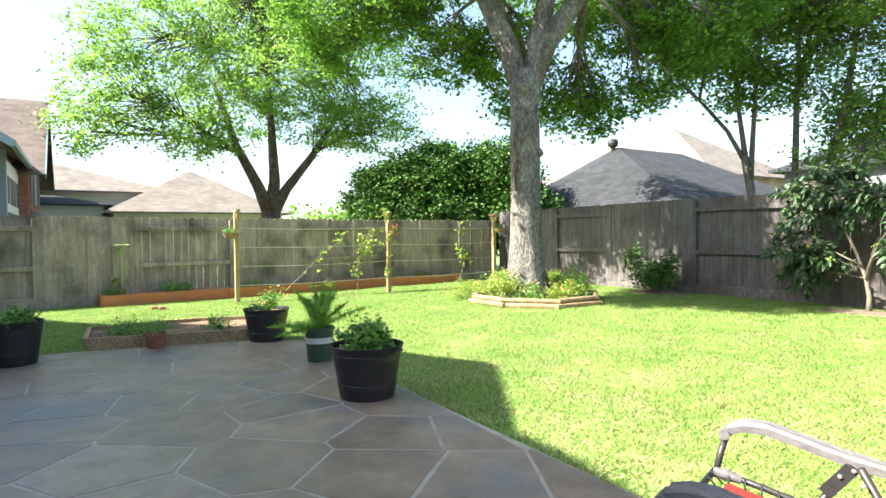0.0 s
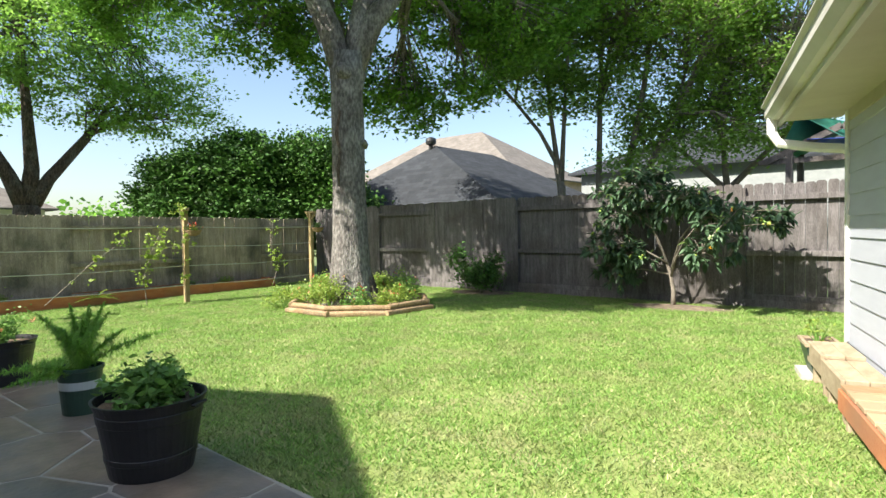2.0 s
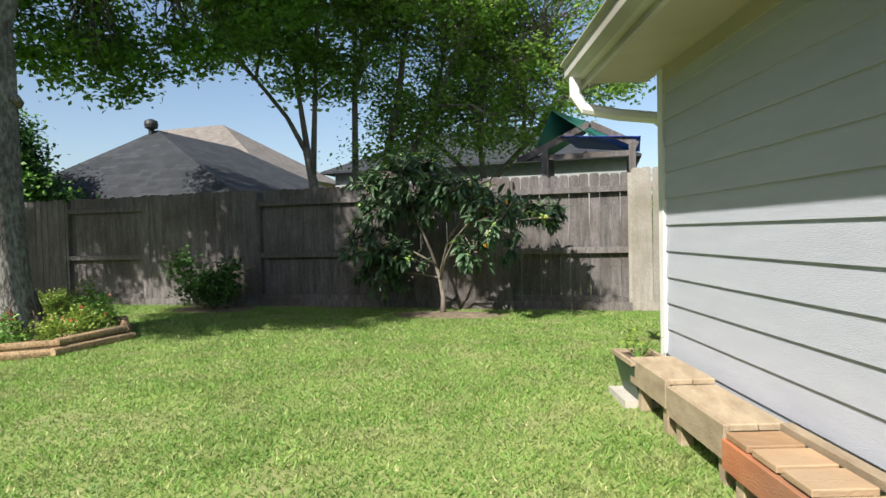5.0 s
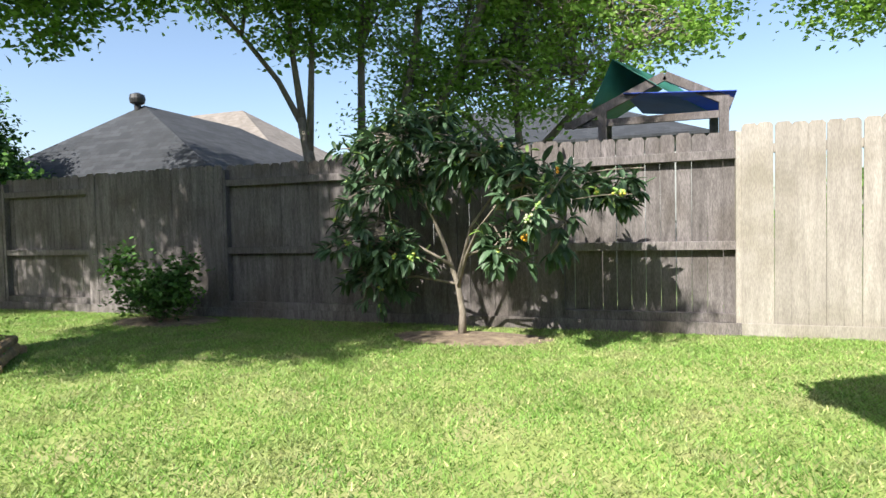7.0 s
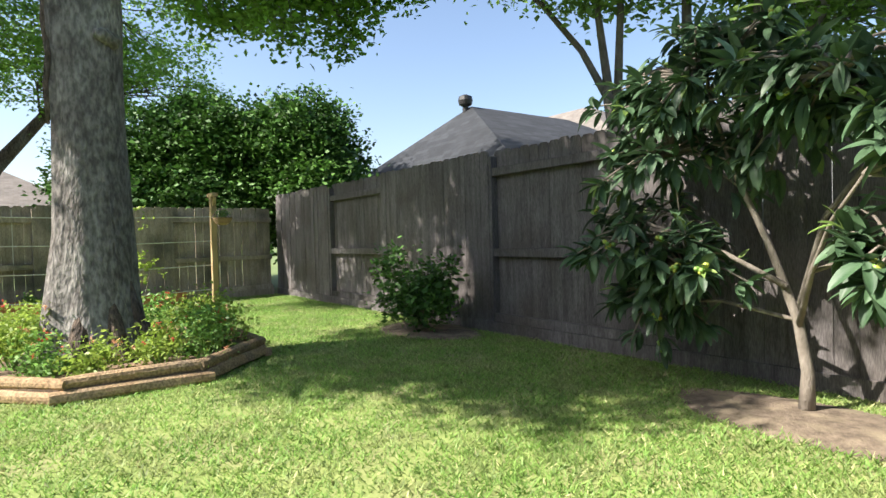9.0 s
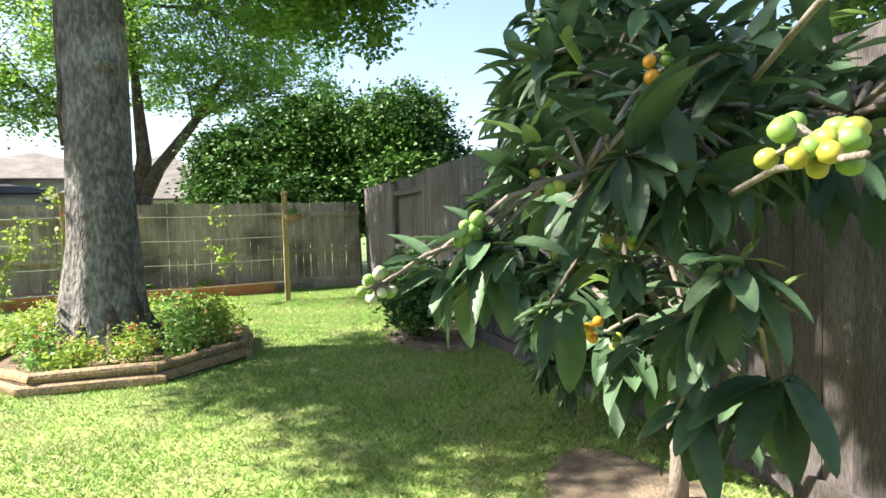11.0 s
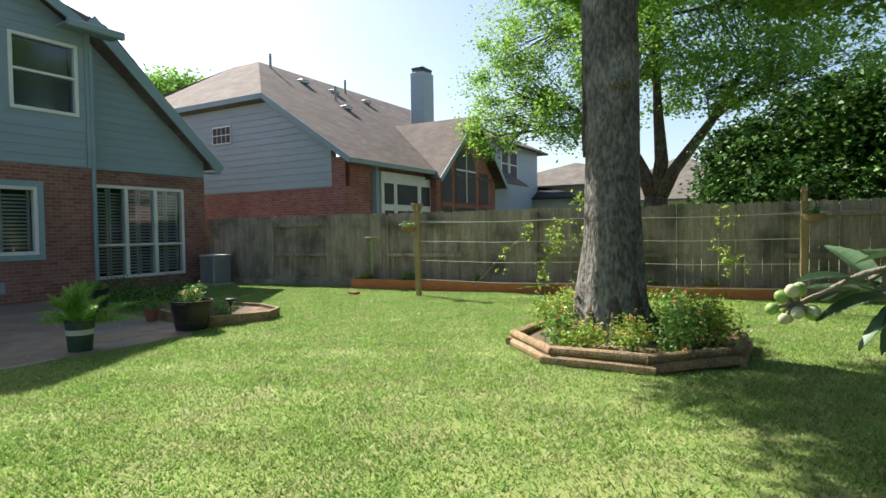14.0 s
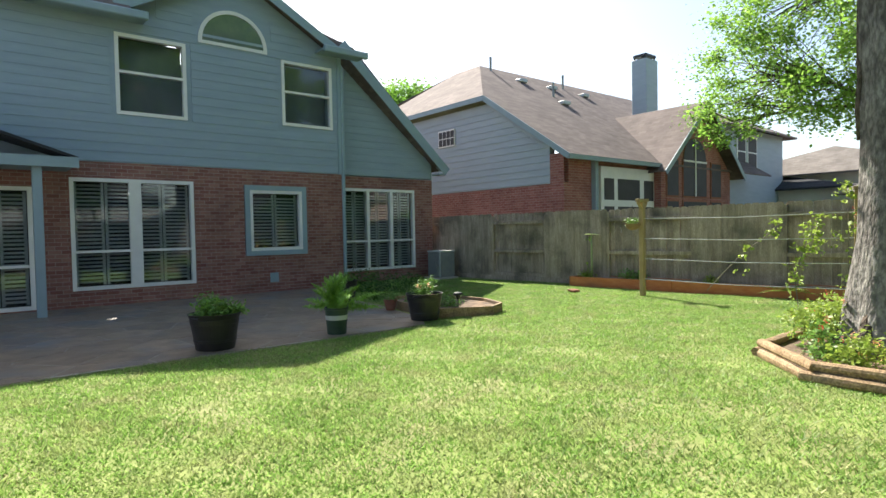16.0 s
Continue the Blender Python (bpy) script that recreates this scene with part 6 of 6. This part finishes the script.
for c in ([(-24.2, 1.5, 5.45), (-24.2, -4.4, 5.45), (-28, -1.5, 7.0)], [(-31.4, 1.5, 5.45), (-24.2, 1.5, 5.45), (-28, -1.5, 7.0)], [(-31.4, -4.4, 5.45), (-31.4, 1.5, 5.45), (-28, -1.5, 7.0)]):
    upart("roof", slab(bmesh.new(), [np_(*q) for q in c], 0.08), "shingle", nb)
for x, y, z in ((-16.9, -4.3, 7.9), (-18.6, -2.6, 6.8), (-20.8, -3.9, 7.7)):
    part("vent_pipe", tube(bmesh.new(), [np_(x, y, z - 0.4), np_(x, y, z + 0.22)], [0.05, 0.05], 8), "ac", nb)
for x, y in ((-17.9, -3.6), (-18.4, -1.9), (-19.6, -3.5), (-21.6, -3.4)):
    part("roof_vent", BX(np_(x - 0.2, y - 0.15, 3.42 + 0.655 * (2.05 - y)), np_(x + 0.2, y + 0.15, 3.42 + 0.655 * (2.05 - y) + 0.14), 0.02), "shutter", nb)


def hip_house(at, sx, sy, zw, zr, wall, roof, label, ridge=0.4):
    """A plain far house: walls under a hipped roof."""
    t = thing("distant_house", (*at, 0), label, "house")
    part("wall", BX((-sx / 2, -sy / 2, 0), (sx / 2, sy / 2, zw)), wall, t)
    X, Y, R = sx / 2 + 0.4, sy / 2 + 0.4, sx / 2 * ridge
    c = [(-X, -Y, zw), (X, -Y, zw), (X, Y, zw), (-X, Y, zw)]
    r0, r1 = (-R, 0, zr), (R, 0, zr)
    bm = slab(bmesh.new(), [c[0], c[1], r1, r0], 0.08)
    slab(bm, [c[1], c[2], r1], 0.08), slab(bm, [c[2], c[3], r0, r1], 0.08), slab(bm, [c[3], c[0], r0], 0.08)
    upart("roof", bm, roof, t)
    return t


hip_house((-36, 2.2), 9, 10, 3.7, 5.2, "wall_w", "shingle_t", "distant house with a brown hipped roof beyond the side fence")
hip_house((-33, 8.2), 9, 7.5, 2.6, 5.0, "wall_w", "shingle_t", "distant house with a tan hipped roof beyond the side fence", 0.1)
hip_house((-33, -0.4), 5, 9, 3.0, 3.9, "wall_w", "shingle_d", "low shaded roof of a distant house beyond the side fence")
bh = hip_house((-13.1, 21.3), 7.2, 7.6, 2.2, 4.4, "wall_w", "shingle_d", "low house beyond the fence, its grey hipped roof coloured dark for tree shade", 0.5)
bh.matrix_basis = pose(-13.1, 21.3, 0, 0, 0, 90)
part("roof_ventilator", lathe(bmesh.new(), [(0.08, 3.9), (0.08, 4.4), (0.17, 4.45), (0.19, 4.55), (0.17, 4.65), (0.06, 4.7)], 16, (-1.9, 0.1, 0)), "metal", bh, "round black metal roof ventilator")
hip_house((-24.5, 35), 15, 8, 4.4, 7.9, "brick_n", "shingle_t", "larger house with a tan gabled roof in the distance", 0.3)
hip_house((-5.2, 29), 10.5, 7, 3.6, 5.4, "ac", "shingle_d", "pale house behind the trees beyond the back fence", 0.4)

# play tower with a tarpaulin roof beyond the back fence
pt = thing("play_tower", (-0.9, 17.4, 0), "wooden play tower with a green and blue tarpaulin roof", "play tower")
for x, y in ((-0.85, -0.55), (0.75, -0.55), (-0.85, 0.75), (0.75, 0.75)):
    part("post", BX((x - 0.06, y - 0.06, 0), (x + 0.06, y + 0.06, 2.85)), "fence", pt)
bm = bmesh.new()
beam(bm, (-1.3, -0.56, 2.6), (0.0, -0.56, 3.2), 0.06, 0.12)
beam(bm, (0.0, -0.56, 3.2), (0.85, -0.56, 2.75), 0.06, 0.12)
beam(bm, (-1.4, -0.5, 2.62), (0.8, -0.5, 2.62), 0.06, 0.1)
part("beam", bm, "fence", pt)
bm = slab(bmesh.new(), [(-1.0, -0.6, 2.85), (-0.7, -0.6, 3.5), (0.15, 0.8, 3.4), (-0.9, 0.8, 2.8)], 0.01)
slab(bm, [(-0.7, -0.62, 3.5), (0.0, -0.62, 3.0), (0.9, 0.8, 2.75), (0.15, 0.8, 3.4)], 0.01)
part("tarpaulin", bm, "tarp_g", pt, "sagging green tarpaulin")
part("tarpaulin", slab(bmesh.new(), [(-0.55, -0.64, 3.0), (0.9, -0.64, 2.9), (0.95, 0.8, 2.8), (-0.3, 0.8, 2.95)], 0.01), "tarp_b", pt, "blue tarpaulin strip")

# far tree line, closing the place all round
far = []
for i in range(46):
    a = 2 * math.pi * i / 46 + RNG.uniform(-0.05, 0.05)
    R = RNG.uniform(48, 62)
    c = ((-6 + R * math.cos(a)), (6 + R * math.sin(a)), 2.0)
    s = RNG.uniform(0.7, 1.3)
    far.append((c, (4.2 * s, 4.2 * s, 2.6 * s)))
p_, _ = blobs(far, 2600, 1.8, 26, 0.8, 0.3)
mesh_np("far_trees", leaves(p_, 0.6, 0.2, 1.3), None, "leaf", label="distant belt of suburban trees", category="trees")

# ---- folding lounge chair at the start ----

lc = thing("lounge_chair", (0.1, 5.19, 0, 0, 0, 19), "folding lounge chair with a black frame, grey arms and red sling", "chair")


def rod(name, pts, r, mt="metal"):
    part(name, tube(bmesh.new(), pts, [r] * len(pts), 12), mt, lc, smooth=True)


for y, inner in ((0.0, -0.07), (-0.66, 0.07)):
    arm = bmesh.new()
    path = [(-0.035, 0.585), (-0.02, 0.615), (0.03, 0.632), (0.1, 0.635), (0.2, 0.612), (0.32, 0.585), (0.48, 0.56), (0.56, 0.55)]
    rows = []
    for i, (x, z) in enumerate(path):
        hw = 0.033 if 0 < i < len(path) - 1 else 0.024
        rows.append([arm.verts.new((x, y + u * hw, z + v)) for u, v in ((-1, -0.024), (1, -0.024), (1, 0.0), (0.75, 0.011), (0.25, 0.007), (-0.25, 0.007), (-0.75, 0.011), (-1, 0.0))])
    for a, b in zip(rows, rows[1:]):
        for k in range(8):
            arm.faces.new((a[k], b[k], b[(k + 1) % 8], a[(k + 1) % 8]))
    arm.faces.new(rows[0]), arm.faces.new(rows[-1][::-1])
    part("armrest", arm, "arm", lc, "weathered grey plastic armrest")
    part("knob", tube(bmesh.new(), [(-0.03, y - 0.045, 0.59), (-0.03, y + 0.035, 0.59)], [0.018, 0.018], 16), "arm", lc)
    yi = y + inner
    rod("front_tube", [(-0.03, y, 0.585), (-0.04, y + inner * 0.6, 0.53), (-0.05, yi * 1.0, 0.465)], 0.011)
    part("joint", tube(bmesh.new(), [(-0.055, yi - 0.02, 0.47), (-0.02, yi - 0.01, 0.465), (0.03, yi, 0.455)], [0.017, 0.019, 0.014], 12), "arm", lc)
    rod("seat_rail", [(-0.05, yi, 0.468), (0.1, yi, 0.445), (0.32, yi, 0.40), (0.55, yi, 0.37)], 0.011)
    rod("back_rail", [(0.5, yi, 0.37), (0.72, yi, 0.7), (0.88, yi, 1.0)], 0.011)
    rod("front_leg", [(0.34, yi, 0.575), (0.2, yi, 0.35), (0.02, yi, 0.02)], 0.012)
    rod("rear_leg", [(0.36, yi, 0.575), (0.48, yi, 0.35), (0.66, yi, 0.02)], 0.012)
    part("bracket", beam(bmesh.new(), (0.34, yi - 0.016, 0.575), (0.27, yi - 0.016, 0.48), 0.008, 0.04), "metal", lc)
    for q in ((0.345, 0.57), (0.31, 0.545), (0.37, 0.53)):
        part("rivet", lathe(bmesh.new(), [(0.007, 0), (0.006, 0.004), (0.002, 0.005)], 10), "wire", lc).matrix_basis = pose(q[0], yi - 0.022, q[1], 90, 0, 0)
rod("front_bar", [(-0.055, -0.07, 0.468), (-0.055, -0.59, 0.468)], 0.011)
rod("foot_bar", [(0.02, -0.07, 0.02), (0.02, -0.59, 0.02)], 0.011)
rod("rear_bar", [(0.66, -0.07, 0.02), (0.66, -0.59, 0.02)], 0.011)
bm = bmesh.new()
pr = [(-0.025, 0.45), (0.1, 0.43), (0.32, 0.385), (0.5, 0.36), (0.56, 0.42), (0.74, 0.72), (0.86, 0.95)]
rows = [[bm.verts.new((x + (0.02 if abs(y + 0.33) > 0.2 and i == 0 else 0), y, z - sag)) for y, sag in ((-0.55, 0), (-0.45, 0.03), (-0.33, 0.04), (-0.2, 0.03), (-0.105, 0))] for i, (x, z) in enumerate(pr)]
for a, b in zip(rows, rows[1:]):
    for k in range(4):
        bm.faces.new((a[k], a[k + 1], b[k + 1], b[k]))
part("sling", bm, "red_cloth", lc, "dark red laced sling", smooth=True)
bm = bmesh.new()
for k in range(10):
    x = -0.01 + k * 0.05
    for ya, yb in ((-0.07, -0.108), (-0.59, -0.548)):
        tube(bm, [(x, ya, 0.47 - 0.17 * x), (x + 0.006, (ya + yb) / 2, 0.468 - 0.2 * x), (x + 0.01, yb, 0.447 - 0.19 * x)], [0.0035] * 3, 5)
for k in range(9):
    y = -0.12 - k * 0.05
    tube(bm, [(-0.055, y, 0.48), (-0.04, y, 0.472), (-0.018, y + 0.008, 0.446 - 0.02 * math.sin((y + 0.1) / 0.45 * -3.14))], [0.0035] * 3, 5)
part("lacing", bm, "metal", lc)

# ---- flagstones ----
def clip_poly(poly, nx, ny, c):
    """The part of the polygon where nx*x + ny*y <= c."""
    out = []
    for i in range(len(poly)):
        p, q = poly[i], poly[(i + 1) % len(poly)]
        a, b = nx * p[0] + ny * p[1] - c, nx * q[0] + ny * q[1] - c
        if a <= 0:
            out.append(p)
        if (a < 0 < b) or (b < 0 < a):
            t = a / (a - b)
            out.append((p[0] + (q[0] - p[0]) * t, p[1] + (q[1] - p[1]) * t))
    return out


def area_of(p):
    return abs(sum(p[i][0] * p[(i + 1) % len(p)][1] - p[(i + 1) % len(p)][0] * p[i][1] for i in range(len(p)))) / 2


srng = random.Random(21)
seeds = []
tries = 0
while len(seeds) < 200 and tries < 40000:
    tries += 1
    p = (srng.uniform(-7.6, 4.5), srng.uniform(-0.78, 5.6))
    if not inside(np.array([p[0]]), np.array([p[1]]), PATIO)[0]:
        continue
    if all((p[0] - q[0]) ** 2 + (p[1] - q[1]) ** 2 > 0.27 for q in seeds):
        seeds.append(p)
    px = np.array([p[0] for p in seeds])
py = np.array([p[1] for p in seeds])
okm = inside(px, py, PATIO)
for i, p in enumerate(seeds):
    if not okm[i]:
        continue
    poly = [(p[0] - 1.2, p[1] - 1.2), (p[0] + 1.2, p[1] - 1.2), (p[0] + 1.2, p[1] + 1.2), (p[0] - 1.2, p[1] + 1.2)]
    for j, q in enumerate(seeds):
        if j != i and abs(q[0] - p[0]) < 2.4 and abs(q[1] - p[1]) < 2.4:
            dx, dy = q[0] - p[0], q[1] - p[1]
            L = math.hypot(dx, dy)
            poly = clip_poly(poly, dx / L, dy / L, (dx * (p[0] + q[0]) / 2 + dy * (p[1] + q[1]) / 2) / L - 0.011)
            if len(poly) < 3:
                break
    for k in range(len(PATIO)):
        (x0, y0), (x1, y1) = PATIO[k], PATIO[(k + 1) % len(PATIO)]
        L = math.hypot(x1 - x0, y1 - y0)
        nx, ny = -(y1 - y0) / L, (x1 - x0) / L
        u = max(0.0, min(1.0, ((p[0] - x0) * (x1 - x0) + (p[1] - y0) * (y1 - y0)) / L ** 2))
        if math.hypot(p[0] - x0 - u * (x1 - x0), p[1] - y0 - u * (y1 - y0)) > 1.1:
            continue
        if len(poly) >= 3:
            poly = clip_poly(poly, nx, ny, nx * x0 + ny * y0 - 0.006)
    if len(poly) < 3 or area_of(poly) < 0.01:
        continue
    rough_ = []
    for k in range(len(poly)):
        (x0, y0), (x1, y1) = poly[k], poly[(k + 1) % len(poly)]
        rough_.append((x0, y0))
        if math.hypot(x1 - x0, y1 - y0) > 0.25:
            rough_.append(((x0 + x1) / 2 - srng.uniform(0, 0.012) * (1 if (x0 + x1) / 2 > p[0] else -1), (y0 + y1) / 2))
    bm = prism(bmesh.new(), rough_, 0.014, 0.0205 + srng.uniform(0, 0.0008))
    part("stone", bm, "stone", patio)
